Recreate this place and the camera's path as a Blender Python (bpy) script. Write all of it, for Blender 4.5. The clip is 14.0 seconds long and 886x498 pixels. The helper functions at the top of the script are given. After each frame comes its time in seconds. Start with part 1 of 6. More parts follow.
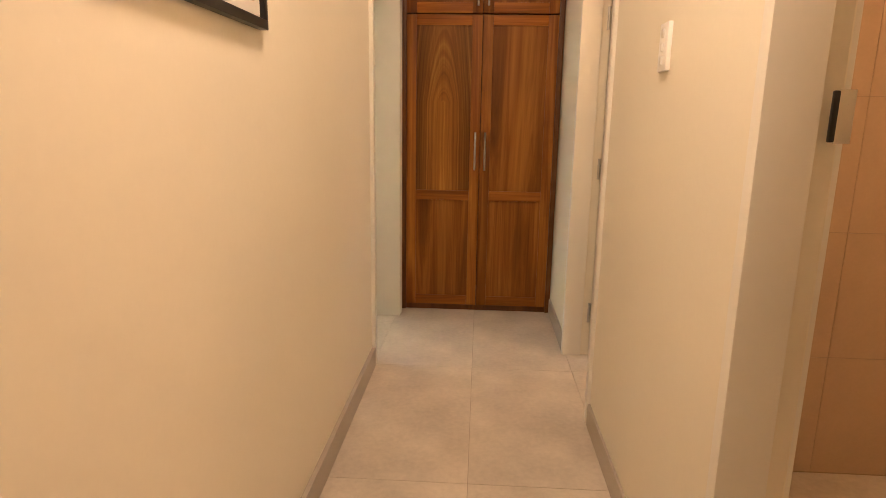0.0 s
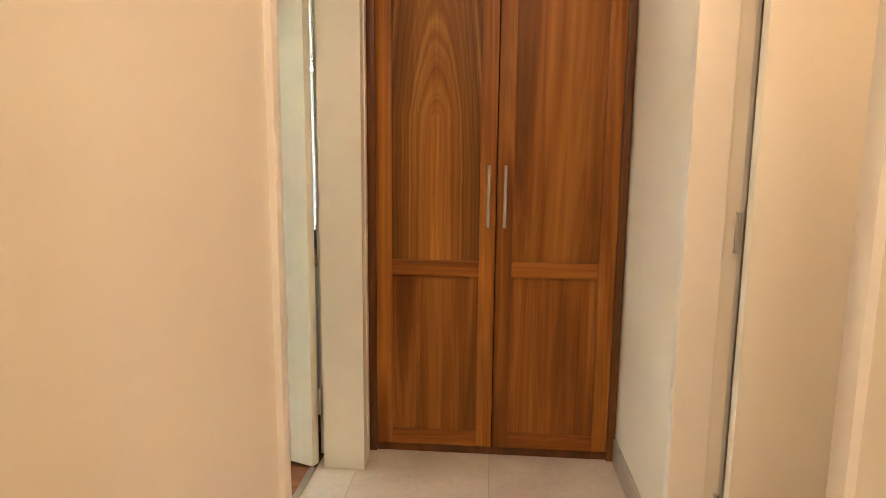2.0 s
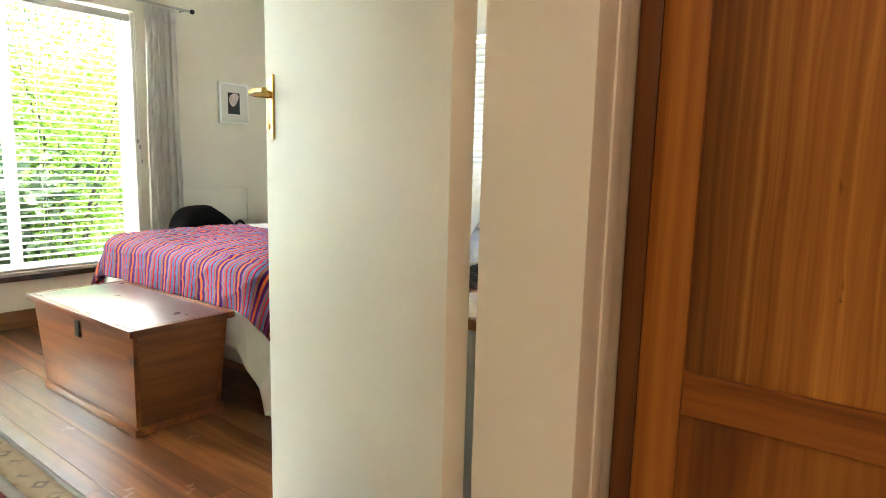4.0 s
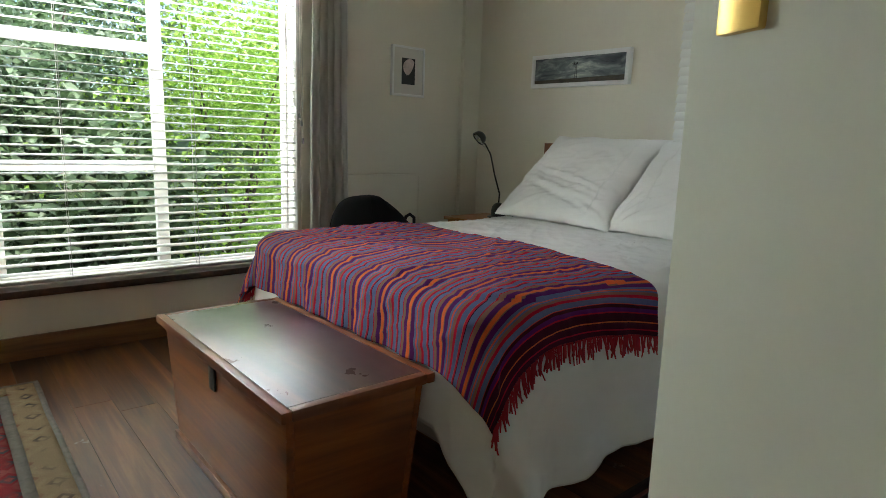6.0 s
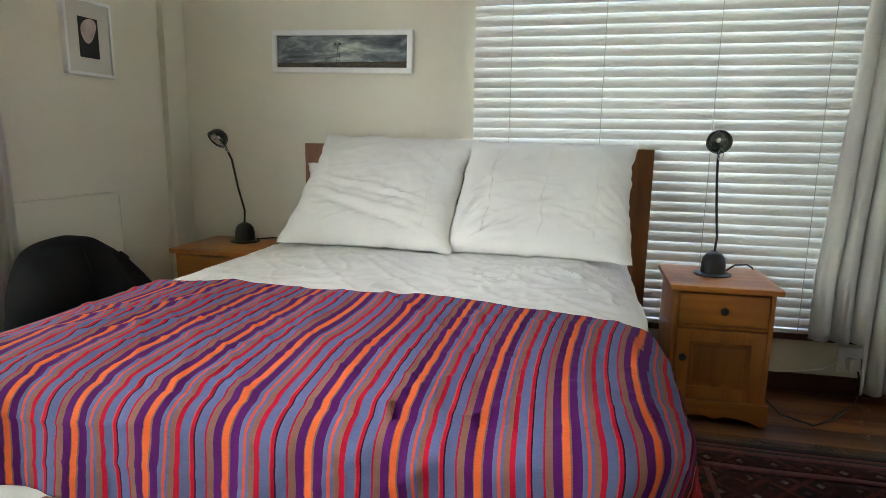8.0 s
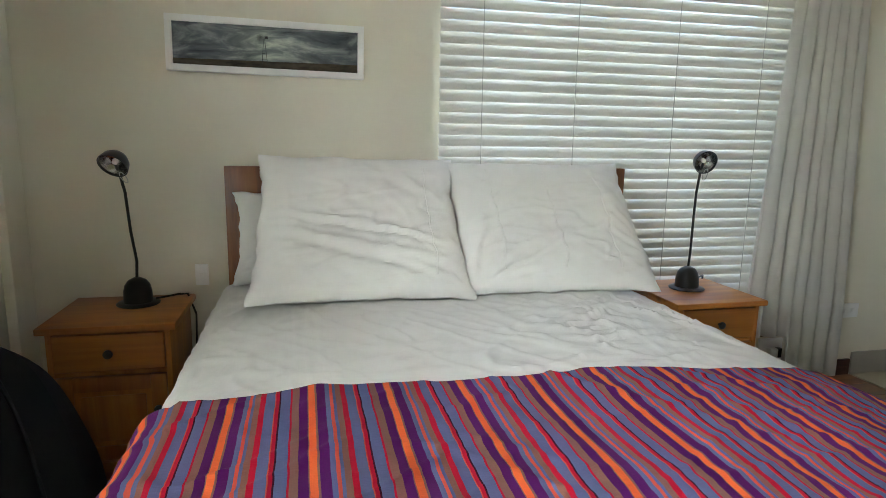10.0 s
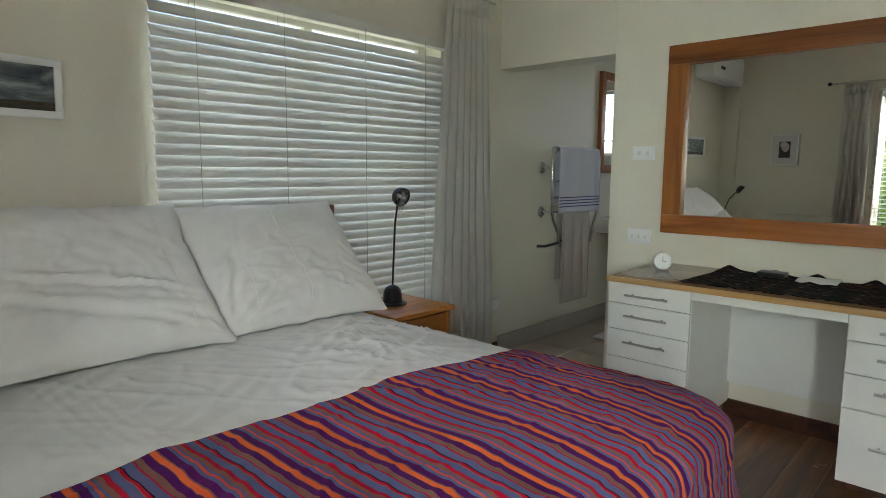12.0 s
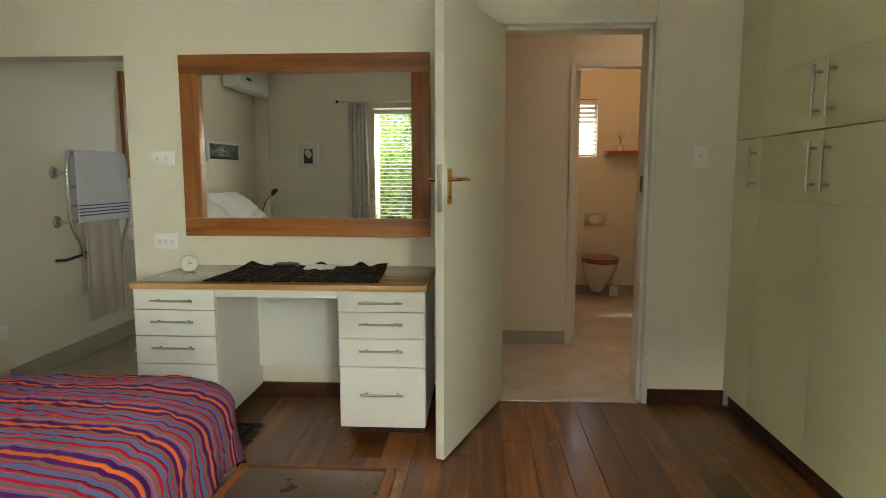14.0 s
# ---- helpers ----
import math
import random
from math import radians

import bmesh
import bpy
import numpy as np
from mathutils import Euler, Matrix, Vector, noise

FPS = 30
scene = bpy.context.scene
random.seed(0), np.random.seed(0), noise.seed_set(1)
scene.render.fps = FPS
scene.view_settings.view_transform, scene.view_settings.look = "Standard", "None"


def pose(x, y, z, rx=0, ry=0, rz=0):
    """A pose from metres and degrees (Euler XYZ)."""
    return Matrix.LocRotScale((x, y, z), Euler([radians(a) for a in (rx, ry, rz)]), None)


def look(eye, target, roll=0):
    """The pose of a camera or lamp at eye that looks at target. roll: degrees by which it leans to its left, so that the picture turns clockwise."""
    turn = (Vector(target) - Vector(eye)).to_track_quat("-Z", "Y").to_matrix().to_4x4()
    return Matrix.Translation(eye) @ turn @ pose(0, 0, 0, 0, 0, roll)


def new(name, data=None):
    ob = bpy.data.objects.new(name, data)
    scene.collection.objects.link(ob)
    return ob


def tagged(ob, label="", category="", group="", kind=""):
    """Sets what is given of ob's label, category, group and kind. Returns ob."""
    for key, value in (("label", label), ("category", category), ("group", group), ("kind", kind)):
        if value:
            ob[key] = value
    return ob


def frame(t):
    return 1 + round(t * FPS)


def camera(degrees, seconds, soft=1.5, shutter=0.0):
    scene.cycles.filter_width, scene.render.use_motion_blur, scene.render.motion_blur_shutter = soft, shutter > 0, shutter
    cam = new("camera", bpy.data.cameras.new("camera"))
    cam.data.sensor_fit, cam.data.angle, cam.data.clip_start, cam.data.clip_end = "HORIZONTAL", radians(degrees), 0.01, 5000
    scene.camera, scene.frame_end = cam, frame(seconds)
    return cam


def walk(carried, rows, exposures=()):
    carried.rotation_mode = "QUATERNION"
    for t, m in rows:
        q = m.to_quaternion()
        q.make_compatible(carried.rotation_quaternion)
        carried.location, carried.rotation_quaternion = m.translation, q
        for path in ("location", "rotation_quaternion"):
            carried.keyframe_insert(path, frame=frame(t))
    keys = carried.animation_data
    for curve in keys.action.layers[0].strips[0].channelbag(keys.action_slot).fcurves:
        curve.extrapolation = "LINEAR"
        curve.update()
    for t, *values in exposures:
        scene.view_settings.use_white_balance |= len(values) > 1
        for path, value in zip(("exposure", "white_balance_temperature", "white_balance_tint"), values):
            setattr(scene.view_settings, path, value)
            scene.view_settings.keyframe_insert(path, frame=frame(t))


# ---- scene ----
cam = camera(72.1, 14.0, soft=0.7)
PATH = [
    (0, (-0.091, 0.463, 1.270), (-0.205, 2.413, 0.845), 0.9),
    (0.5, (-0.078, 0.814, 1.273), (-0.196, 2.773, 0.888), 1.2),
    (1, (-0.064, 1.233, 1.282), (-0.211, 3.195, 0.924), 0.8),
    (1.5, (-0.087, 1.608, 1.191), (-0.197, 3.585, 0.91), 0.7),
    (2.2, (-0.118, 2.21, 1.206), (-0.311, 4.178, 0.905), 0.5),
    (2.6, (-0.139, 2.536, 1.161), (-0.412, 4.497, 0.88), 0.5),
    (3, (-0.1, 2.86, 1.123), (-0.594, 4.781, 0.867), 0.2),
    (3.3, (-0.133, 3.077, 1.089), (-0.828, 4.936, 0.847), 1.1),
    (3.6, (-0.186, 3.318, 1.074), (-1.103, 5.077, 0.819), 1.3),
    (3.9, (-0.259, 3.469, 1.088), (-1.379, 5.102, 0.812), 1.3),
    (4.2, (-0.331, 3.61, 1.084), (-1.644, 5.091, 0.793), 1.5),
    (6.3, (-1.489, 4.04, 1.037), (-2.897, 5.42, 0.699), 1.8),
    (6.5, (-1.607, 4.043, 1.036), (-2.922, 5.512, 0.699), 1.7),
    (6.9, (-1.827, 4.034, 1.072), (-2.933, 5.666, 0.733), 1.3),
    (7, (-1.9, 4.038, 1.06), (-2.931, 5.719, 0.725), 1.6),
    (7.5, (-2.208, 4.097, 1.076), (-2.951, 5.92, 0.722), 1.2),
    (8, (-2.511, 4.155, 1.119), (-2.948, 6.072, 0.757), 0.9),
    (8.5, (-2.829, 4.217, 1.174), (-3.031, 6.172, 0.801), 0.7),
    (8.6, (-2.893, 4.203, 1.17), (-3.054, 6.163, 0.802), 1.0),
    (8.7, (-2.945, 4.239, 1.185), (-3.065, 6.198, 0.803), 0.7),
    (10.8, (-3.815, 4.719, 1.183), (-3.057, 6.541, 0.857), 0.7),
    (11, (-3.835, 4.729, 1.2), (-2.962, 6.499, 0.88), 0.6),
    (11.5, (-3.92, 4.661, 1.235), (-2.752, 6.262, 0.966), 0.4),
    (11.8, (-4.01, 4.58, 1.248), (-2.67, 6.041, 0.984), 0.5),
    (12, (-4.033, 4.581, 1.243), (-2.58, 5.931, 0.99), 0.4),
    (12.5, (-4.07, 4.499, 1.255), (-2.389, 5.554, 1.006), 0.3),
    (13, (-4.09, 4.399, 1.254), (-2.264, 5.178, 1.011), -0.1),
    (13.2, (-4.113, 4.375, 1.25), (-2.244, 5.044, 1.011), -0.1),
    (13.5, (-4.106, 4.339, 1.257), (-2.184, 4.836, 1.014), -0.1),
    (14, (-4.108, 4.339, 1.248), (-2.125, 4.453, 1.013), 0.0),
]
WALK = [(t, look(e, g, r)) for t, e, g, r in PATH]
WALK += [  # carried on through the doorway and round the foot of the bed
    (4.8, pose(-0.585, 3.735, 1.079, 81.2, -1.6, 51.0)),
    (5.5, pose(-0.985, 3.900, 1.061, 80.6, -1.8, 56.5)),
    (6.0, pose(-1.300, 4.005, 1.046, 80.3, -1.8, 50.0)),
    (9.7, pose(-3.440, 4.500, 1.188, 79.6, -0.7, -9.5)),
]
WALK.sort(key=lambda row: row[0])
walk(cam, WALK, exposures=[(0.0, 3.4, 6350, 12), (1.0, 3.5, 6250, 11), (2.0, 3.7, 6050, 10), (2.6, 3.8, 6100, 9), (3.3, 3.75, 6200, 10), (4.2, 3.2, 6000, 10), (5.4, 2.15, 5950, 10), (6.3, 1.5, 5800, 10),
                           (7.0, 1.7, 5850, 11), (7.5, 2.05, 5900, 12), (8.0, 2.3, 5950, 13), (8.7, 2.45, 5950, 13), (11.0, 1.82, 5900, 12), (11.5, 1.66, 5900, 12), (12.0, 1.50, 5950, 12),
                           (12.5, 1.60, 6000, 12), (13.0, 1.62, 6150, 11), (13.5, 1.64, 6450, 10), (14.0, 1.80, 6850, 9)])

# ---- light ----
world = bpy.data.worlds.new("sky")
scene.world = world
world.use_nodes = True
wn = world.node_tree.nodes
sky = wn.new("ShaderNodeTexSky")
sky.sky_type, sky.sun_disc = "NISHITA", False
sky.sun_elevation, sky.sun_rotation = radians(58), radians(80)
sky.air_density, sky.dust_density = 1.0, 2.0
world.node_tree.links.new(sky.outputs[0], wn["Background"].inputs[0])
wn["Background"].inputs[1].default_value = 0.15


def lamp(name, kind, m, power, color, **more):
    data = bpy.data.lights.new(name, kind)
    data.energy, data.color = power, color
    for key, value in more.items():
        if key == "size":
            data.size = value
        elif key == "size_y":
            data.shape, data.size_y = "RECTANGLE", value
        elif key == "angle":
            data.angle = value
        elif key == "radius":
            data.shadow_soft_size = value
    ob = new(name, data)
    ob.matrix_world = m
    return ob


SUN_AT = Vector((math.cos(radians(58)) * math.sin(radians(80)), math.cos(radians(58)) * math.cos(radians(80)), math.sin(radians(58))))
lamp("sun", "SUN", look(SUN_AT * 30, (0, 0, 0)), 5.0, (1.0, 0.95, 0.86), angle=radians(0.6))
# area lamps standing in for sky light; only the ensuite one lies in its opening
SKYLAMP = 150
# added lamp, unseen outside above the window head, brightens bed and floor
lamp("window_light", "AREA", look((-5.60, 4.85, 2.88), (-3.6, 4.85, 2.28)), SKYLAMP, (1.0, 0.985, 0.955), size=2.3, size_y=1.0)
# added lamp, unseen outside to the southwest, brightens the dressing table wall
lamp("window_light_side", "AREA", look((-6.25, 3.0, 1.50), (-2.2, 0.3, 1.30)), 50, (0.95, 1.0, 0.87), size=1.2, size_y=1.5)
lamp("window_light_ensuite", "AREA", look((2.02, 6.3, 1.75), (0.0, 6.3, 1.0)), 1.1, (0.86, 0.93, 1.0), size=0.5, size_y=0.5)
# warm ceiling lamps of the corridor, the bathroom and the toilet
WARM = (1.0, 0.68, 0.465)
ORANGE_BULB = (1.0, 0.55, 0.27)
lamp("ceiling_lamp_corridor", "AREA", look((-0.1, 1.45, 2.62), (-0.1, 1.451, 0)), 2.5, WARM, size=0.3, size_y=0.3)
# unseen fill added further down the hall to brighten the cupboard end
lamp("ceiling_lamp_hall", "AREA", look((-0.1, 3.2, 2.62), (-0.1, 3.201, 0)), 0.5, WARM, size=0.3, size_y=0.3)
lamp("ceiling_lamp_bathroom", "POINT", pose(1.4, 1.5, 2.35), 1.9, ORANGE_BULB, radius=0.12)
lamp("ceiling_lamp_toilet", "POINT", pose(1.4, 3.1, 2.35), 1.4, ORANGE_BULB, radius=0.12)

# ---- materials ----


class Nodes:
    """A short hand for building one material's nodes."""

    def __init__(self, name):
        self.m = bpy.data.materials.new(name)
        self.m.use_nodes = True
        self.t = self.m.node_tree
        self.b = self.t.nodes["Principled BSDF"]
        self.coord = self.t.nodes.new("ShaderNodeTexCoord")

    def n(self, kind, **sets):
        node = self.t.nodes.new("ShaderNode" + kind)
        for key, value in sets.items():
            if key == "operation":
                node.operation = value
            elif key == "interpolation":
                node.color_ramp.interpolation = value
            elif key == "data_type":
                node.data_type = value
            elif key == "blend_type":
                node.blend_type = value
        return node

    def link(self, a, b):
        self.t.links.new(a, b)

    def math(self, op, a, b=None):
        node = self.n("Math", operation=op)
        for i, v in enumerate((a, b)):
            if v is None:
                continue
            if isinstance(v, (int, float)):
                node.inputs[i].default_value = v
            else:
                self.link(v, node.inputs[i])
        return node.outputs[0]

    def mapped(self, scale=(1, 1, 1), loc=(0, 0, 0), rot=(0, 0, 0), source="Object", shuffle=False):
        mp = self.n("Mapping")
        out = self.coord.outputs[source]
        if shuffle:
            info = self.n("ObjectInfo")
            add = self.n("VectorMath", operation="MULTIPLY_ADD")
            self.link(info.outputs["Random"], add.inputs[0])
            add.inputs[1].default_value = (7.3, 11.7, 5.1)
            self.link(out, add.inputs[2])
            out = add.outputs[0]
        self.link(out, mp.inputs[0])
        mp.inputs[1].default_value, mp.inputs[3].default_value = loc, scale
        mp.inputs[2].default_value = [radians(a) for a in rot]
        return mp.outputs[0]

    def noise(self, vec, scale, detail=4, rough=0.55, distortion=0.0):
        node = self.n("TexNoise")
        self.link(vec, node.inputs["Vector"])
        node.inputs["Scale"].default_value, node.inputs["Detail"].default_value = scale, detail
        node.inputs["Roughness"].default_value, node.inputs["Distortion"].default_value = rough, distortion
        return node.outputs[0]

    def ramp(self, fac, stops, interpolation="LINEAR"):
        node = self.n("ValToRGB", interpolation=interpolation)
        el = node.color_ramp.elements
        while len(el) < len(stops):
            el.new(0.5)
        for e, (p, c) in zip(el, stops):
            e.position, e.color = p, (*c, 1)
        self.link(fac, node.inputs[0])
        return node.outputs[0]

    def mix(self, fac, a, b, blend="MIX"):
        node = self.n("Mix", data_type="RGBA", blend_type=blend)
        for i, v in ((0, fac), (6, a), (7, b)):
            if isinstance(v, (int, float)):
                node.inputs[i].default_value = v
            elif isinstance(v, tuple):
                node.inputs[i].default_value = (*v, 1)
            else:
                self.link(v, node.inputs[i])
        return node.outputs[2]

    def bump(self, height, strength, distance=0.002):
        node = self.n("Bump")
        node.inputs["Strength"].default_value, node.inputs["Distance"].default_value = strength, distance
        self.link(height, node.inputs["Height"])
        self.link(node.outputs[0], self.b.inputs["Normal"])

    def done(self, color=None, rough=0.5, metal=0.0, spec=0.5, coat=0.0, sheen=0.0, coat_rough=0.12):
        if isinstance(color, tuple):
            self.b.inputs["Base Color"].default_value = (*color, 1)
        elif color is not None:
            self.link(color, self.b.inputs["Base Color"])
        if isinstance(rough, (int, float)):
            self.b.inputs["Roughness"].default_value = rough
        else:
            self.link(rough, self.b.inputs["Roughness"])
        self.b.inputs["Metallic"].default_value = metal
        self.b.inputs["Specular IOR Level"].default_value = spec
        self.b.inputs["Coat Weight"].default_value = coat
        if isinstance(coat_rough, (int, float)):
            self.b.inputs["Coat Roughness"].default_value = coat_rough
        else:
            self.link(coat_rough, self.b.inputs["Coat Roughness"])
        self.b.inputs["Sheen Weight"].default_value = sheen
        return self.m


def scaled(c, k):
    return tuple(min(1.0, v * k) for v in c)


def plain(name, base, rough=0.5, metal=0.0, var=0.06, scale=2.5, bump=0.1, fine=90, spec=0.5, coat=0.0, sheen=0.0):
    """A painted, cast or woven surface: soft large stains and fine relief."""
    k = Nodes(name)
    vec = k.mapped()
    big, small = k.noise(vec, scale, 5), k.noise(vec, fine, 3)
    both = k.math("ADD", k.math("MULTIPLY", big, 0.75), k.math("MULTIPLY", small, 0.25))
    col = k.ramp(both, [(0.3, scaled(base, 1 - var)), (0.7, scaled(base, 1 + var))])
    r = k.math("ADD", k.math("MULTIPLY", big, 0.16), rough - 0.08)
    if bump:
        k.bump(small, bump, 0.0015)
    return k.done(col, r, metal, spec, coat, sheen)


def wood(name, dark, mid, light, axis="x", rough=0.4, coat=0.0, width=14.0, knots=False, shuffle=True, streak=0.0, tone=0.14, spec=0.5, gloss=(0.10, 0.26), coat_ior=1.5):
    """Timber with its grain along one axis."""
    k = Nodes(name)
    long = {"x": (0.7, width, width), "y": (width, 0.7, width), "z": (width, width, 0.7)}[axis]
    vec = k.mapped(long, shuffle=shuffle)
    rings = k.noise(vec, 1.0, 6, 0.6, 1.1)
    fibre = k.noise(k.mapped(tuple(v * (9 if v > 1 else 2.0) for v in long), shuffle=shuffle), 1.0, 3, 0.6)
    fac = k.math("ADD", k.math("MULTIPLY", rings, 0.8), k.math("MULTIPLY", fibre, 0.2))
    col = k.ramp(fac, [(0.30, dark), (0.50, mid), (0.68, light)])
    if shuffle:
        info = k.n("ObjectInfo")
        shade = k.ramp(info.outputs["Random"], [(0.0, (1 - tone,) * 3), (1.0, (1 + tone,) * 3)])
        col = k.mix(1.0, col, shade, "MULTIPLY")
    if streak:
        s = k.noise(k.mapped({"x": (0.25, 6, 6), "y": (6, 0.25, 6), "z": (6, 6, 0.25)}[axis], shuffle=shuffle), 1.0, 2)
        col = k.mix(k.math("MULTIPLY", k.ramp(s, [(0.62, (0, 0, 0)), (0.72, (1, 1, 1))]), streak), col, scaled(light, 1.7))
    if knots:
        v = k.n("TexVoronoi")
        k.link(k.mapped({"x": (2.2, 5, 5), "y": (5, 2.2, 5), "z": (5, 5, 2.2)}[axis]), v.inputs["Vector"])
        v.inputs["Scale"].default_value = 1.0
        spot = k.ramp(v.outputs["Distance"], [(0.04, (1, 1, 1)), (0.14, (0, 0, 0))])
        col = k.mix(k.math("MULTIPLY", spot, 0.65), col, scaled(dark, 0.45))
    k.bump(fibre, 0.12, 0.001)
    r = k.math("ADD", k.math("MULTIPLY", rings, 0.15), rough - 0.07)
    worn = k.ramp(k.noise(k.mapped((5, 5, 5)), 1.0, 5, 0.65), [(0.35, (gloss[0],) * 3), (0.65, (gloss[1],) * 3)])
    k.b.inputs["Coat IOR"].default_value = coat_ior
    return k.done(col, r, coat=coat, coat_rough=worn, spec=spec)


def cathedral(name, cx, cz, a, b, dark, mid, light, freq=17.0):
    """Veneer with long pointed arches of growth rings that run straight down from cz."""
    k = Nodes(name)
    sep = k.n("SeparateXYZ")
    k.link(k.coord.outputs["Object"], sep.inputs[0])
    warp = k.math("SUBTRACT", k.noise(k.mapped((3.2, 3.2, 1.1)), 1.0, 3), 0.5)
    x = k.math("DIVIDE", k.math("ADD", k.math("SUBTRACT", sep.outputs[0], cx), k.math("MULTIPLY", warp, 0.05)), a)
    up = k.math("DIVIDE", k.math("MAXIMUM", k.math("SUBTRACT", sep.outputs[2], cz), 0.0), b)
    d = k.math("SQRT", k.math("ADD", k.math("MULTIPLY", x, x), k.math("POWER", up, 1.05)))
    d = k.math("ADD", d, k.math("MULTIPLY", k.noise(k.mapped((6, 6, 1.4)), 1.0, 4), 0.5))
    rings = k.n("TexNoise")
    rings.noise_dimensions = "1D"
    k.link(d, rings.inputs["W"])
    rings.inputs["Scale"].default_value, rings.inputs["Detail"].default_value = freq, 2
    fibre = k.noise(k.mapped((170, 170, 3)), 1.0, 3)
    broad = k.noise(k.mapped((7, 7, 0.6)), 1.0, 4)
    fac = k.math("ADD", k.math("ADD", k.math("MULTIPLY", rings.outputs[0], 0.38), k.math("MULTIPLY", broad, 0.44)), k.math("MULTIPLY", fibre, 0.18))
    col = k.ramp(fac, [(0.34, dark), (0.5, mid), (0.66, light)])
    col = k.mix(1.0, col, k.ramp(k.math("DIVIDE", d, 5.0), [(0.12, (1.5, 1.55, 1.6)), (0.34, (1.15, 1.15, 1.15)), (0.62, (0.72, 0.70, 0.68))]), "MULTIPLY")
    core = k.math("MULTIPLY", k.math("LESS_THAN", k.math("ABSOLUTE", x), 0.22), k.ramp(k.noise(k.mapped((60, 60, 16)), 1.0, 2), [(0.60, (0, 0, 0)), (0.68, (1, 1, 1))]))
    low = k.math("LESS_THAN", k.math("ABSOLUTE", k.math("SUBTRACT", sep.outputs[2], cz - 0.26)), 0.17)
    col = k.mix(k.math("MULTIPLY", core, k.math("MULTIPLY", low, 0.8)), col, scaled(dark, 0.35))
    k.bump(fibre, 0.1, 0.0008)
    return k.done(col, 0.42, spec=0.25)


WALL = plain("wall_paint", (0.81, 0.765, 0.635), 0.55, var=0.025, scale=1.2, bump=0.18, fine=55)
WHITE_PAINT = plain("white_gloss_paint", (0.80, 0.78, 0.70), 0.32, var=0.02, scale=3, bump=0.05, fine=40)
CEIL = plain("ceiling_paint", (0.82, 0.81, 0.77), 0.7, var=0.02)
DOOR_PAINT = plain("door_paint", (0.78, 0.76, 0.66), 0.62, spec=0.25, var=0.025, scale=2, bump=0.06, fine=120)
WARDROBE = plain("wardrobe_lacquer", (0.66, 0.655, 0.42), 0.45, var=0.02, scale=1.5, bump=0.03)
LAMINATE = plain("white_laminate", (0.82, 0.81, 0.76), 0.35, var=0.015, scale=3, bump=0.03)
TILE = plain("floor_tile", (0.58, 0.52, 0.435), 0.42, var=0.24, scale=3.2, bump=0.12, fine=45)
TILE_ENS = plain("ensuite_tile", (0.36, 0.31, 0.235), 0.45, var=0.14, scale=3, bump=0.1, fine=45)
SKIRT_TILE = plain("skirting_tile", (0.42, 0.38, 0.32), 0.4, var=0.1, scale=4, bump=0.08)
GROUT = plain("grout", (0.40, 0.34, 0.27), 0.9, bump=0.3)
PALE_GROUT = plain("pale_grout", (0.48, 0.36, 0.25), 0.9, bump=0.3)
BATH_TILE = plain("bathroom_tile", (0.60, 0.44, 0.29), 0.3, var=0.08, scale=3, bump=0.05)
CUP = ((0.095, 0.027, 0.004), (0.24, 0.080, 0.010), (0.41, 0.165, 0.025))
CUP_WOOD = wood("cupboard_wood", *CUP, axis="z", rough=0.42, spec=0.25, width=11)
CUP_RAIL = wood("cupboard_rail_wood", *[scaled(c, 1.4) for c in CUP], axis="x", rough=0.42, spec=0.25, width=11)
CUP_EDGE = wood("cupboard_frame_wood", scaled(CUP[0], 0.6), scaled(CUP[1], 0.45), scaled(CUP[1], 0.8), axis="z", rough=0.4)
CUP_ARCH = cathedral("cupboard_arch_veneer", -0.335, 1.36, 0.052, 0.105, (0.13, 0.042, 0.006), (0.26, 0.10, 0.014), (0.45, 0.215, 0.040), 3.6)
CUP_ARCH2 = wood("cupboard_plain_veneer", (0.10, 0.031, 0.005), (0.215, 0.074, 0.010), (0.38, 0.155, 0.025), axis="z", rough=0.42, spec=0.25, width=7, streak=0.3)
FLOOR_WOOD = wood("floor_board", (0.048, 0.012, 0.003), (0.135, 0.043, 0.010), (0.25, 0.098, 0.026), axis="x", rough=0.36, coat=0.65, width=10, streak=0.45, tone=0.5, gloss=(0.14, 0.28), coat_ior=1.5, spec=0.3)
DARK_WOOD = wood("dark_skirting_wood", (0.02, 0.007, 0.003), (0.055, 0.018, 0.007), (0.10, 0.036, 0.013), axis="x", rough=0.4)
PINE = wood("waxed_pine", (0.25, 0.076, 0.009), (0.41, 0.145, 0.017), (0.53, 0.22, 0.033), axis="x", rough=0.42, coat=0.04, width=9, knots=True)
PINE_Z = wood("waxed_pine_upright", (0.23, 0.068, 0.008), (0.37, 0.126, 0.015), (0.48, 0.19, 0.029), axis="z", rough=0.42, coat=0.04, width=9)
FRAME_WOOD = wood("mirror_frame_pine", (0.17, 0.052, 0.011), (0.36, 0.125, 0.025), (0.48, 0.19, 0.045), axis="y", rough=0.38, width=9, knots=True)
FRAME_WOOD_Z = wood("mirror_frame_pine_upright", (0.17, 0.052, 0.011), (0.36, 0.125, 0.025), (0.48, 0.19, 0.045), axis="z", rough=0.38, width=9, knots=True)
HEAD_WOOD = wood("headboard_wood", (0.08, 0.022, 0.007), (0.22, 0.075, 0.018), (0.34, 0.13, 0.035), axis="z", rough=0.36, coat=0.1, width=8)
CHEST_WOOD = wood("chest_wood", (0.07, 0.017, 0.003), (0.20, 0.056, 0.008), (0.32, 0.11, 0.017), axis="x", rough=0.38, coat=0.15, width=8, knots=True)
